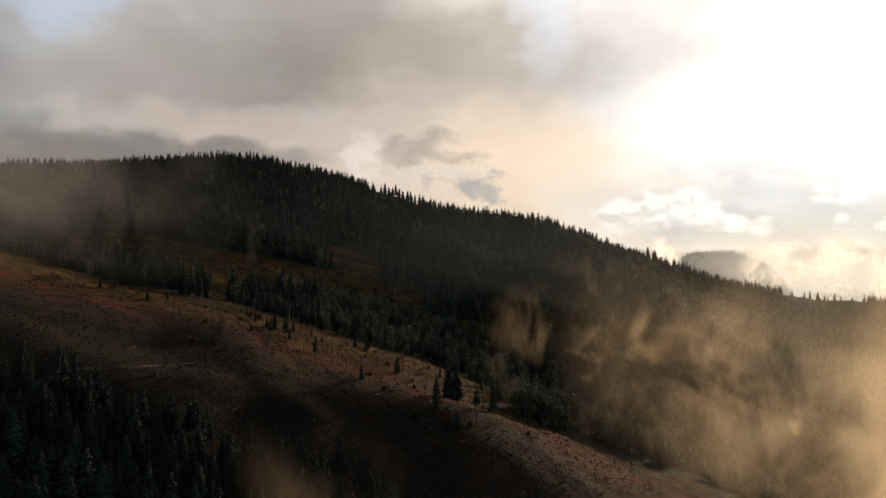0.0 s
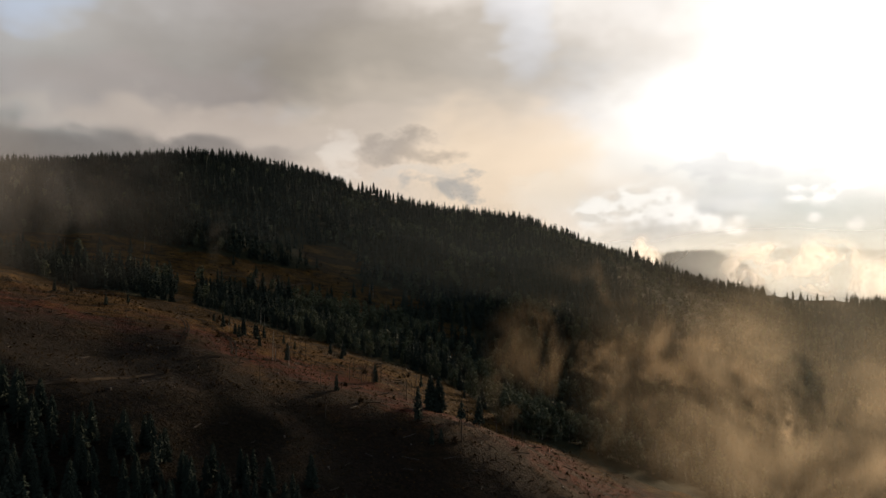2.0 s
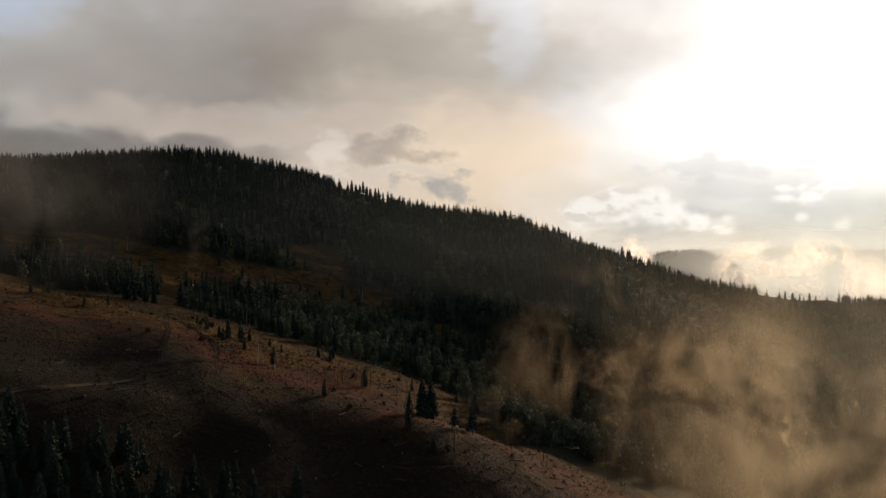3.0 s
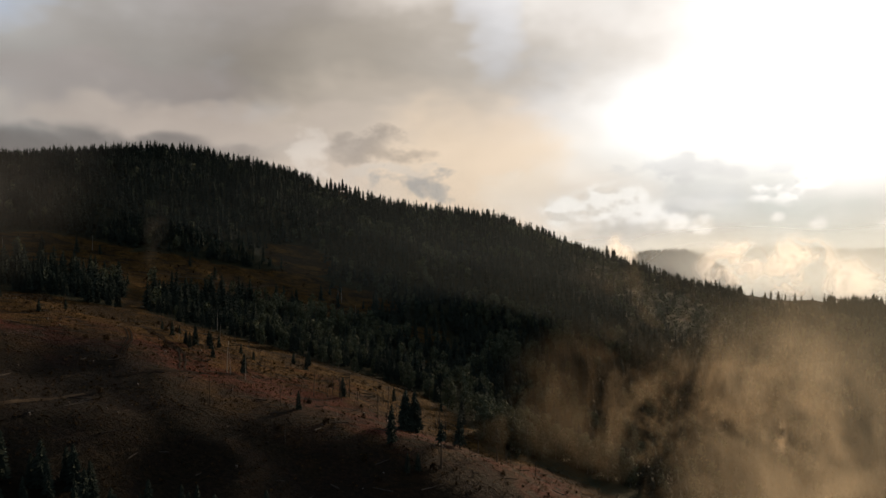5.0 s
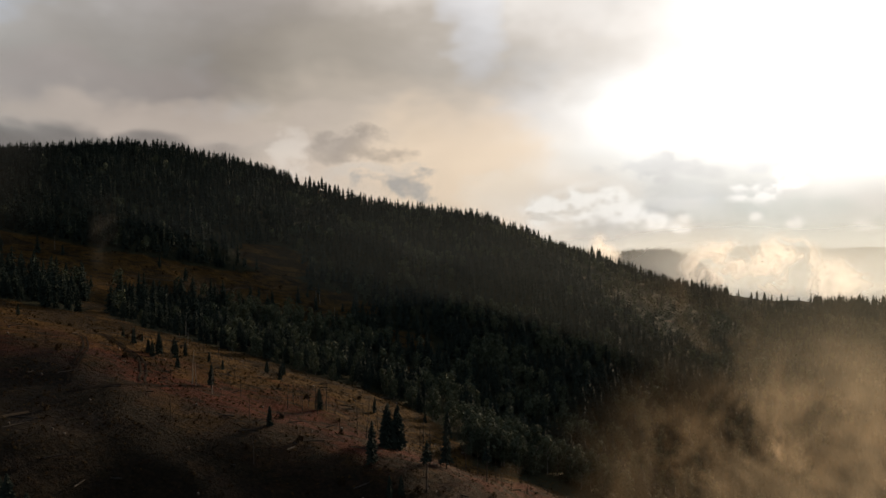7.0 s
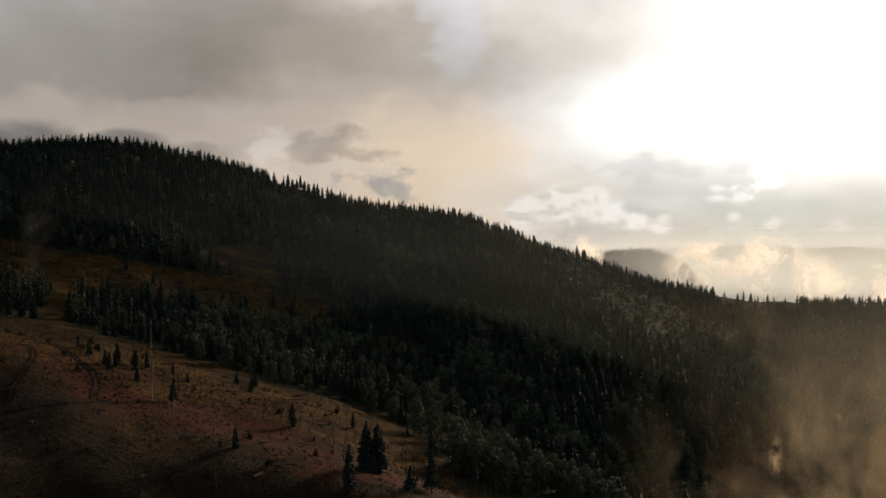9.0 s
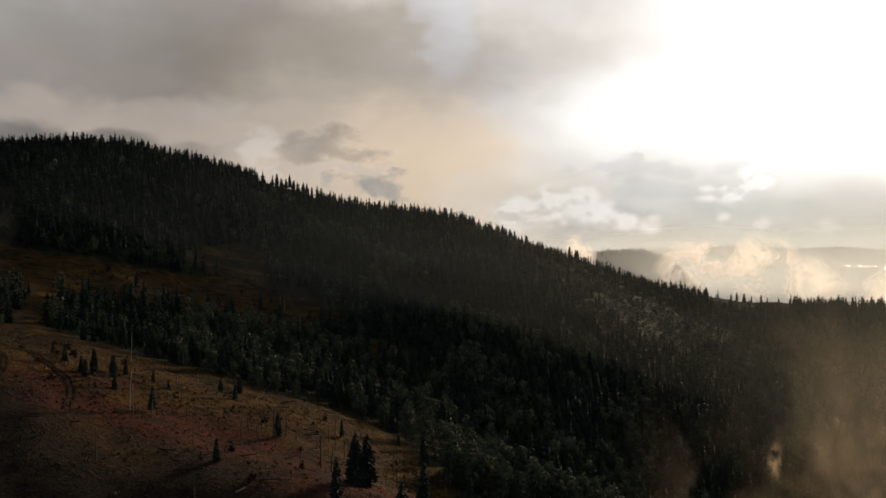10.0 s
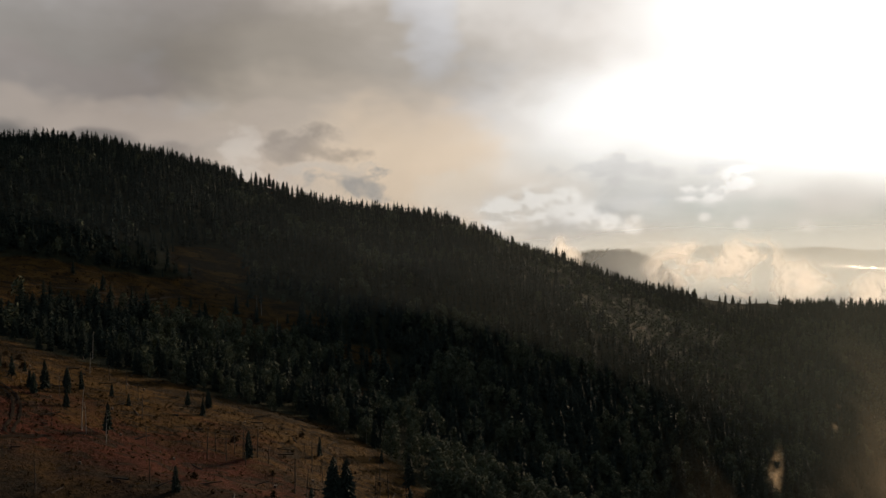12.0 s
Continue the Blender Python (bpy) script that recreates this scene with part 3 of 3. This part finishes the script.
SPRUCES = [spruce_tree(20, 4.1, 380), spruce_tree(20, 3.5, 330), spruce_tree(20, 4.7, 400), spruce_tree(20, 3.6, 270, 0.18)]
ASPENS = [aspen_tree(15, 4.6, 1250), aspen_tree(15, 5.2, 1350), aspen_tree(15, 4.2, 1150)]
SNAGS = [dead_tree(15, 0.26, 7, 0.03, M_SNAG), dead_tree(15, 0.22, 12, -0.02, M_SNAG, 1.8), dead_tree(15, 0.24, 3, 0.05, M_SNAG)]
PALE = [dead_tree(15, 0.19, 4, 0.05, M_PALE), dead_tree(15, 0.17, 2, -0.03, M_PALE)]
BUSHES = [bush_thing(3, 1.8, 160), bush_thing(3, 2.2, 180)]

# the dark stand low on the near slope
xs, ys = jitter_grid(-190, 60, 222, 324, 6.6, R)
rear_x, rear_y = [], []
for x, y in zip(xs, ys):
    if y < 282:
        if R.random() < 0.93 and x > -0.60 * y:
            rear_x.append(x), rear_y.append(y)
    elif y + fbm(x, y, 40, 2) * 30 < 317 - 0.03 * (x + 190) and R.random() < 0.95 and x > -0.60 * y:
        stand(SPRUCES[R.integers(4)], x, y, 0.44 + 0.40 * R.random() - 0.0007 * (x + 190), "dark green spruce in a dense stand on the lower slope",
              "spruces of the lower stand", "tree")
plant("spruce_stand", fuller, np.array(rear_x), np.array(rear_y), 0.5, 0.9, M_SPRUCE, "dense dark spruce stand on the steep lower slope")
# the front row of the belt behind the clearing
for x, y in [(a, b) for a, b in zip(*jitter_grid(-258, 34, 530, 578, 8.0, R)) if R.random() < forest_share(a, b)]:
    if R.random() < (0.08 if x < -100 else 0.38):
        stand(ASPENS[R.integers(3)], x, y, 0.6 + 0.4 * R.random(), "grey-green aspen at the edge of the clearing", "aspens along the clearing", "tree")
    else:
        stand(SPRUCES[R.integers(4)], x, y, 0.45 + 0.4 * R.random(), "dark spruce at the edge of the clearing", "spruces along the clearing", "tree")
# two rounded aspen groves below the spur
for cx, cy, rx, ry, count in ((58, 470, 18, 10, 15), (104, 484, 26, 10, 17), (62, 512, 40, 14, 12), (86, 500, 44, 10, 12)):
    for k in range(count):
        a, q = k * 2.4, math.sqrt((k + 0.5) / count)
        stand(ASPENS[k % 3], cx + rx * q * math.cos(a), cy + ry * q * math.sin(a), 1.0 + 0.4 * R.random(),
              "full leafy aspen in a grove below the clearing", "aspen grove", "tree")
# lone spruces on the logged spur
for x, y, h in ((-4, 374, 16), (2, 400, 18), (6, 403, 18), (25, 394, 16), (-43, 394, 8), (-60, 511, 6.5), (-51, 494, 8), (-216, 480, 8),
                (-211, 490, 5), (-184, 474, 6.5), (-181, 499, 6), (-117, 473, 9), (-105, 461, 8), (-109, 468, 7), (-124, 480, 6), (-44, 318, 13), (2, 356, 8), (6, 357, 7),
                (-116, 483, 5), (-105, 472, 11), (-101, 484, 8), (-96, 485, 8), (-93, 458, 6), (-84, 483, 6), (-77, 480, 5), (-52, 515, 8.5),
                (-75, 444, 11), (-28, 448, 10), (33, 475, 16), (24, 507, 6), (-3, 477, 8), (-98, 476, 9), (-108, 466, 7)):
    stand(SPRUCES[R.integers(4)], x, y, h / 20, "lone dark spruce standing on the logged hillside" if h > 12 else "young spruce growing on the logged hillside",
          "lone spruces", "tree")
# tall trees that stand clear on the ridge
for x0, x1, count, h0, h1 in ((-98, -46, 9, 14, 22), (328, 346, 3, 18, 25), (572, 668, 7, 8, 17), (205, 235, 3, 16, 23)):
    for k in range(count):
        stand(SPRUCES[k % 4], x0 + (x1 - x0) * (k + 0.7 * R.random()) / count, 1236 + 12 * R.random(), (h0 + (h1 - h0) * R.random()) / 20,
              "tall spruce standing clear on the ridge line", "spruces on the ridge line", "tree")
# a pine with a bare stem and a ragged top
PINE = spruce_tree(20, 3.2, 110, 0.55)
stand(PINE, 15, 362, 0.9, "ragged pine with a long bare stem", "", "tree")
stand(PINE, 41, 395, 0.75, "ragged pine with a long bare stem", "", "tree")
drop(PINE)
# pale dead stems
for x, y, h in ((-115, 566, 14), (-113, 471, 5), (-82, 439, 15), (-80, 437, 11), (-51, 738, 15), (-48, 741, 14), (-34, 702, 15), (-302, 668, 12), (-295, 664, 12),
                (-243, 700, 12), (-332, 668, 9), (-104, 524, 10), (-178, 392, 3), (-72, 431, 11), (66, 462, 16), (60, 466, 18)):
    stand(PALE[R.integers(2)], x, y, h / 15, "bleached dead tree trunk with broken limbs", "bleached trunks", "dead tree")
# grey snags left after logging
for cx, cy, rx, ry, count in ((-32, 447, 12, 10, 9), (10, 455, 22, 14, 11), (-5, 420, 14, 14, 8), (-70, 450, 40, 30, 5), (-100, 500, 60, 20, 5), (40, 420, 30, 14, 12), (-60, 380, 50, 25, 4)):
    for k in range(count):
        a, q = k * 2.4 + cx, math.sqrt((k + 0.5) / count)
        stand(SNAGS[R.integers(3)], cx + rx * q * math.cos(a), cy + ry * q * math.sin(a), 0.35 + 0.5 * R.random(),
              "thin grey dead tree with bare twigs", "dead trees on the spur", "dead tree")
# bushes
for k in range(70):
    x, y = -230 + 300 * R.random(), 345 + 190 * R.random()
    if y < wood_edge(x) - 4 and x > -0.55 * y + 60:
        stand(BUSHES[k % 2], x, y, 0.4 + 0.7 * R.random() ** 2, "low brownish bush on the logged slope", "bushes on the slope", "bush")
for t in SPRUCES + ASPENS + SNAGS + PALE + BUSHES:
    drop(t)

# ---- tracks, slash and ground cover ----


def earth(name, dark, light):
    m, n, bsdf, o = material(name)
    pos = place_vec(n)
    f1 = n.noise(pos, 0.5, 6.0, 0.7)
    n.link(n.mix(n.span(n.noise(pos, 0.09, 3.0), 0.45, 0.62), n.ramp(f1, [(0.3, dark), (0.7, light)]), dark), bsdf.inputs["Base Color"])
    bsdf.inputs["Roughness"].default_value = 0.95
    bsdf.inputs["Specular IOR Level"].default_value = 0.05
    bump(n, bsdf, f1, 0.8, 0.3)
    return m


M_TRACK = earth("rutted_earth", (0.012, 0.009, 0.007), (0.040, 0.028, 0.018))
M_PATH = earth("pale_earth", (0.05, 0.036, 0.023), (0.14, 0.10, 0.062))


def track(points, width, label, mat, ruts=False):
    """A worn track lying on the ground: one ragged strip, or two separate wheel ruts."""
    p = np.array(points, float)
    t = np.linspace(0, len(p) - 1, 14 * (len(p) - 1) + 1)
    c = np.stack([sum(np.interp(t + d, np.arange(len(p)), p[:, k]) for d in (-0.3, 0, 0.3)) / 3 for k in (0, 1)], 1)
    d = np.gradient(c, axis=0)
    side = np.stack([-d[:, 1], d[:, 0]], 1) / np.linalg.norm(d, axis=1)[:, None]
    offs = np.array([-0.5, -0.34, -0.16, 0.0, 0.16, 0.34, 0.5]) * width
    lift = np.array([0.05, -0.02, 0.06, 0.20, 0.06, -0.02, 0.05]) + 0.12
    if ruts:
        offs = np.array([-0.72, -0.5, -0.28, 0.0, 0.28, 0.5, 0.72]) * width
        lift = np.array([0.25, 0.33, 0.25, 0.0, 0.25, 0.33, 0.25])
    v = []
    for a, b in zip(c, side):
        q = a + b * (offs[:, None] + (R.random((7, 1)) - 0.5) * 0.12 * width)
        v.append(np.column_stack([q, ground_height(q[:, 0], q[:, 1]) + lift]))
    i = np.arange(len(c) * 7).reshape(len(c), 7)
    fs = np.stack([i[:-1, :-1], i[:-1, 1:], i[1:, 1:], i[1:, :-1]], -1)
    fs = (fs[:, [0, 1, 4, 5]] if ruts else fs).reshape(-1, 4)
    return tagged(mesh_object("dirt_track", np.concatenate(v), fs, mat, None, True), label, "track", kind="structure")


track([(-176, 314), (-160, 329), (-150, 336), (-141, 344), (-133, 358), (-120, 373)], 2.6, "pale earth logging track across the slope", M_PATH)
track([(-120, 400), (-123, 414), (-125, 428), (-127, 440), (-132, 454), (-142, 470)], 1.9, "worn two-rut track climbing the spur", M_TRACK, True)
track([(-90, 424), (-97, 415), (-102, 439), (-109, 454), (-116, 461), (-128, 474), (-150, 492)], 2.2, "worn two-rut track bending round the spur", M_TRACK, True)
track([(-118, 392), (-110, 397), (-103, 405), (-96, 414), (-88, 428)], 2.0, "dark earth bank beside the track", M_TRACK)
track([(-190, 690), (-175, 693), (-147, 698), (-124, 716), (-100, 742)], 2.2, "pale track along the logged strip", M_PATH)
track([(285, 892), (298, 902), (312, 915), (335, 940), (362, 973)], 5.0, "grassy track on the mountainside", M_PATH)

# fallen logs and stumps left by the loggers


def log_thing(ln, rad):
    e = empty("log")
    v, f = stem(rad, rad * 0.6, ln, 8, 3, 0.02)
    mesh_object("trunk", np.stack([v[:, 2] - ln / 2, v[:, 1], v[:, 0] + rad * 0.8], 1), f, M_SNAG, e, True)
    for k in range(3):
        w2, g2 = stem(rad * 0.3, rad * 0.12, 0.7 + 0.5 * R.random(), 4, 1)
        m = Matrix.Translation((ln * (0.3 * k - 0.3), 0, rad)) @ Euler((1.0 - k, 0.5, k)).to_matrix().to_4x4()
        mesh_object("branch_stub", np.array([m @ Vector(q) for q in w2]), g2, M_SNAG, e)
    return e


def stump_thing():
    e = empty("stump")
    v, f = stem(0.42, 0.30, 0.7, 9, 2)
    mesh_object("bole", v, f, M_BARK, e, True)
    ring = v[-9:]
    top = np.concatenate([ring + [0, 0, 0.004], [[ring[:, 0].mean(), ring[:, 1].mean(), 0.73]]])
    mesh_object("cut_face", top, np.array([(k, (k + 1) % 9, 9) for k in range(9)]), M_PALE, e, False, "pale sawn wood")
    return e


def open_spots(count, x0, x1, y0, y1):
    made = []
    while len(made) < count:
        x, y = x0 + (x1 - x0) * R.random(), y0 + (y1 - y0) * R.random()
        if y < wood_edge(x) - 3 and x > -0.62 * (y - 20):
            made.append((x, y))
    return made


LOGS = [log_thing(7.0, 0.28), log_thing(4.5, 0.22), log_thing(9.5, 0.24)]
for x, y in open_spots(110, -230, 90, 320, 545):
    z = float(ground_height(x, y)) - 0.05
    ob = copy_thing(LOGS[R.integers(3)], pose(x, y, z, 0, 8 * (R.random() - 0.5), R.random() * 180))
    tagged(ob, "weathered grey log lying on the logged slope", "log", "logs left on the slope")
STUMP = stump_thing()
for x, y in open_spots(80, -220, 80, 320, 545):
    stand(STUMP, x, y, 0.7 + 0.7 * R.random(), "short sawn tree stump on the logged slope", "stumps on the slope", "stump")
for t in LOGS + [STUMP]:
    drop(t)

scrub_kinds = [leaf_clumps(R, 22, 1.5, 1.3 + 0.3 * k, 0.30, 0.05) for k in range(5)]
tuft_kinds = [blades(R, 9, 0.55, 0.02, 0.45, -0.55, 0.16) for k in range(4)]
xs, ys = jitter_grid(-250, 110, 290, 560, 2.9, R)
k = (ys < wood_edge(xs) + 6) & (R.random(len(xs)) < np.clip(0.22 + 1.5 * fbm(xs, ys, 34, 3) + np.clip((405 - ys) / 60, 0, 0.5), 0.02, 0.9)) & (xs > -0.62 * ys + 20)
plant("scrub", scrub_kinds, xs[k], ys[k], 0.3, 0.85, M_SHRUB, "low brown scrub and brush on the logged slope", "scrub")
xs, ys = jitter_grid(-420, 0, 640, 860, 6.0, R)
k = (forest_share(xs, ys) < 0.2) & (R.random(len(xs)) < 0.18)
plant("scrub", scrub_kinds, xs[k], ys[k], 0.7, 1.9, M_SHRUB, "low brown scrub along the logged strip", "scrub")
xs, ys = jitter_grid(220, 520, 840, 1130, 6.0, R)
k = (forest_share(xs, ys) < 0.6) & (R.random(len(xs)) < 0.6)
plant("scrub", scrub_kinds, xs[k], ys[k], 1.2, 3.2, M_ASPEN, "green brush on the open mountainside", "scrub")
xs, ys = jitter_grid(-250, 110, 300, 556, 2.3, R)
k = (ys < wood_edge(xs) + 2) & (R.random(len(xs)) < np.interp(ys, (360, 420, 460), (0.12, 0.4, 0.85))) & (xs > -0.62 * ys + 20)
plant("grass", tuft_kinds, xs[k], ys[k], 0.6, 1.5, M_DRY, "dry tan grass tufts on the logged slope", "grass")

# ---- mist ----
M_HAZE = mist_material("thin_haze", 0.085, 0.006, -0.4, 0.75, (0.78, 0.92, 0.86), 0.0)
M_STEAM = mist_material("backlit_fog", 0.96, 0.018, 0.30, 0.50, (1.0, 1.0, 1.0), 0.1, 0.0)
M_FAR = mist_material("far_haze", 0.93, 0.0012, -0.6, 0.5, (0.74, 0.84, 0.92), 0.0, 0.0)
M_SOFT = mist_material("soft_gold_mist", 0.25, 0.085, 0.42, 0.66, (0.96, 0.74, 0.48), 0.0)
M_GLOW = mist_material("glowing_mist", 0.42, 0.050, 0.32, 0.62, (0.98, 0.80, 0.55), 0.0, 0.2)
M_SEA = mist_material("fog_sea", 0.95, 0.012, 0.05, 0.45, (1.0, 1.0, 1.0), 0.0, 0.0)
M_DIM = mist_material("hill_haze", 0.50, 0.004, -0.4, 0.40, (0.74, 0.82, 0.90), 0.0, 0.0)
M_BROWN = mist_material("brown_haze", 0.024, 0.006, -0.3, 0.75, (0.80, 0.88, 0.80), 0.0)
M_WARM = mist_material("warm_haze", 0.12, 0.030, 0.20, 0.75, (0.95, 0.78, 0.55), 0.0)
M_NEAR = mist_material("near_mist", 0.14, 0.05, 0.34, 0.76, (0.95, 0.76, 0.52))
M_CAP = mist_material("summit_cloud", 0.17, 0.022, 0.26, 0.66, (0.62, 0.64, 0.68), 0.0)
M_THIN = mist_material("thinning_mist", 0.15, 0.040, 0.41, 0.66, (0.97, 0.81, 0.57))
M_VEIL = mist_material("trailing_mist", 0.09, 0.036, 0.40, 0.74, (0.86, 0.82, 0.76))
M_DRIFT = mist_material("drifting_haze", 0.016, 0.008, 0.10, 0.80, (0.70, 0.86, 1.0), 0.0)
M_PLUME = mist_material("mist_plume", 0.20, 0.13, 0.38, 0.60, (1.0, 0.80, 0.56), 0.0, 0.0)


DRIFT = np.random.default_rng(4)


def mist_bank(name, x, y, z, wide, high, veils, deep, mat, label, yaw=0.0, tilt=0.0):
    """A bank of drifting mist: soft rumpled veils one behind another."""
    e = empty(name)
    e.matrix_world = pose(x, y, z, 0, tilt, yaw)
    nu, nv = 15, 9
    for k in range(veils):
        q = (k + 0.5) / veils - 0.5
        su, sv = wide * (0.85 + 0.3 * DRIFT.random()), high * (0.85 + 0.3 * DRIFT.random())
        ou, ov = (DRIFT.random() - 0.5) * wide * 0.2, (DRIFT.random() - 0.5) * high * 0.2
        u, v = np.meshgrid(np.linspace(-0.5, 0.5, nu), np.linspace(-0.5, 0.5, nv))
        d = q * deep + deep * 0.35 * fbm(u * 5 + k * 9.1, v * 5 + x, 1.0, 2) + deep * 0.5 * (u * u + v * v)
        pts = np.stack([u * su + ou, d, v * sv + ov], -1).reshape(-1, 3)
        i = np.arange(nu * nv).reshape(nv, nu)
        fs = np.stack([i[:-1, :-1], i[:-1, 1:], i[1:, 1:], i[1:, :-1]], -1).reshape(-1, 4)
        ob = mesh_object("veil", pts, fs, mat, e, True)
        uv = ob.data.uv_layers.new(name="veil")
        flat_uv = np.stack([u + 0.5, v + 0.5], -1).reshape(-1, 2)[fs.ravel()]
        uv.data.foreach_set("uv", flat_uv.ravel().astype(np.float32))
    return tagged(e, label, "mist", kind="stuff")


GOLD = "golden backlit morning mist drifting over the slope"
mist_bank("mist_bank", 106, 172, 56, 76, 116, 2, 30, M_GLOW, GOLD, -25)
mist_bank("mist_bank", 62, 152, 46, 50, 34, 1, 20, M_THIN, GOLD, -5)
mist_bank("mist_bank", 108, 258, 44, 112, 100, 3, 50, M_MIST, GOLD, -20)
mist_bank("mist_bank", 75, 226, 62, 78, 66, 2, 24, M_THIN, GOLD, -12)
mist_bank("mist_wisp", 84, 202, 80, 104, 64, 1, 16, M_VEIL, "thin mist trailing across the dark mountainside", -5)
mist_bank("mist_wisp", -130, 258, 120, 150, 76, 2, 40, M_VEIL, "thin grey mist drifting past the mountain", 15)
mist_bank("mist_wisp", -10, 59, 82, 14, 11, 2, 4, M_NEAR, GOLD, 8)
mist_bank("mist_wisp", -175, 292, 138, 170, 90, 2, 30, M_CAP, "grey cloud hanging before the summit", 10)
mist_bank("haze_bank", 345, 440, 50, 540, 270, 1, 40, M_HAZE, "thin backlit haze over the lower slope", -22)
mist_bank("haze_bank", 40, 800, 80, 900, 300, 2, 260, M_DRIFT, "thin brown haze hanging over the wooded mountainside", -10)
mist_bank("mist_bank", 40, 188, 74, 64, 54, 3, 16, M_SOFT, GOLD, -14)
mist_bank("mist_bank", 66, 212, 64, 60, 44, 2, 12, M_SOFT, GOLD, -18)
mist_bank("mist_bank", 66, 104, 68, 38, 76, 2, 10, M_GLOW, GOLD, -30)
mist_bank("haze_bank", 62, 136, 78, 96, 80, 1, 14, M_WARM, "warm thin haze between the camera and the slope", -24)
mist_bank("mist_bank", 17, 142, 83, 22, 20, 1, 4, M_SOFT, GOLD, -8)
mist_bank("haze_bank", 34, 130, 82, 42, 48, 1, 4, M_WARM, "warm thin haze between the camera and the slope", -10)
mist_bank("mist_wisp", -68, 160, 106, 56, 40, 2, 12, M_VEIL, "thin grey mist drifting past the mountain", 22)
mist_bank("mist_wisp", -81, 325, 103, 12, 44, 1, 5, M_VEIL, "thin upright wisp of mist before the trees", 12)
mist_bank("haze_bank", 210, 720, 80, 760, 330, 1, 40, M_BROWN, "thin brown haze hanging over the wooded mountainside", -14)
mist_bank("mist_wisp", 186, 1239, 112, 44, 66, 1, 8, M_PLUME, "sunlit wisp of mist among the ridge trees", -8, 12)
mist_bank("mist_wisp", 206, 1222, 98, 30, 60, 1, 8, M_PLUME, "sunlit wisp of mist among the ridge trees", -8, 12)
for x, y, z, wide, high in ((277, 606, -54, 15, 52), (400, 720, -45, 8, 26)):
    mist_bank("mist_plume", x, y, z, wide, high, 2, 5, M_PLUME, "small golden plume of mist rising from the trees", -10, 6)
# fog boiling up behind the ridge, and the haze over the far side of the valley
for x, y, z, wide, high in ((482, 1730, 70, 66, 130), (500, 1690, 48, 60, 84), (690, 1665, 34, 150, 100), (740, 1650, 50, 220, 130), (830, 1600, 30, 190, 160),
                            (930, 1530, 6, 150, 140), (1000, 1480, -14, 200, 150)):
    mist_bank("fog_plume", x, y, z, wide, high, 1, 20, M_STEAM, "white backlit fog boiling up behind the ridge", -28)
for x, y, z, wide, high in ((900, 1620, -128, 1300, 330), (1150, 1430, -136, 900, 340)):
    mist_bank("fog_sea", x, y, z, wide, high, 1, 50, M_SEA, "bright fog filling the valley just behind the ridge", -32)
mist_bank("haze_bank", 740, 1880, 15, 950, 300, 1, 20, M_DIM, "pale haze lying before the far hill", -20)
mist_bank("haze_bank", 1300, 2300, -190, 1900, 400, 1, 40, M_DIM, "pale haze over the valley floor", -30)
mist_bank("haze_bank", 1750, 2800, -190, 5200, 760, 1, 60, M_FAR, "grey haze filling the valley beyond the ridge", -30)

# ---- the far water ----
M_LAKE, n, bsdf, o = material("lake_water")
bsdf.inputs["Base Color"].default_value = (0.02, 0.03, 0.035, 1)
bsdf.inputs["Roughness"].default_value = 0.08
bump(n, bsdf, n.noise(place_vec(n), 0.02, 3.0), 0.05, 1.0)
rad, ang = np.meshgrid(np.linspace(0, 1, 5), np.radians(np.linspace(31.4, 44, 24)))
shore = np.clip((np.degrees(ang) - 31.4) / 6, 0, 1)
reach = 4380 - 260 * shore + (rad - 1) * 190 * shore ** 0.6 + 20 * fbm(ang * 40, rad * 3, 1.0, 2)
lake_pts = np.stack([reach * np.sin(ang), reach * np.cos(ang), np.full_like(rad, -36.0)], -1).reshape(-1, 3)
i = np.arange(rad.size).reshape(rad.shape)
lake = mesh_object("lake", lake_pts, np.stack([i[:-1, :-1], i[1:, :-1], i[1:, 1:], i[:-1, 1:]], -1).reshape(-1, 4), M_LAKE)
tagged(lake, "narrow shining lake in the hazy valley", "water", kind="structure")
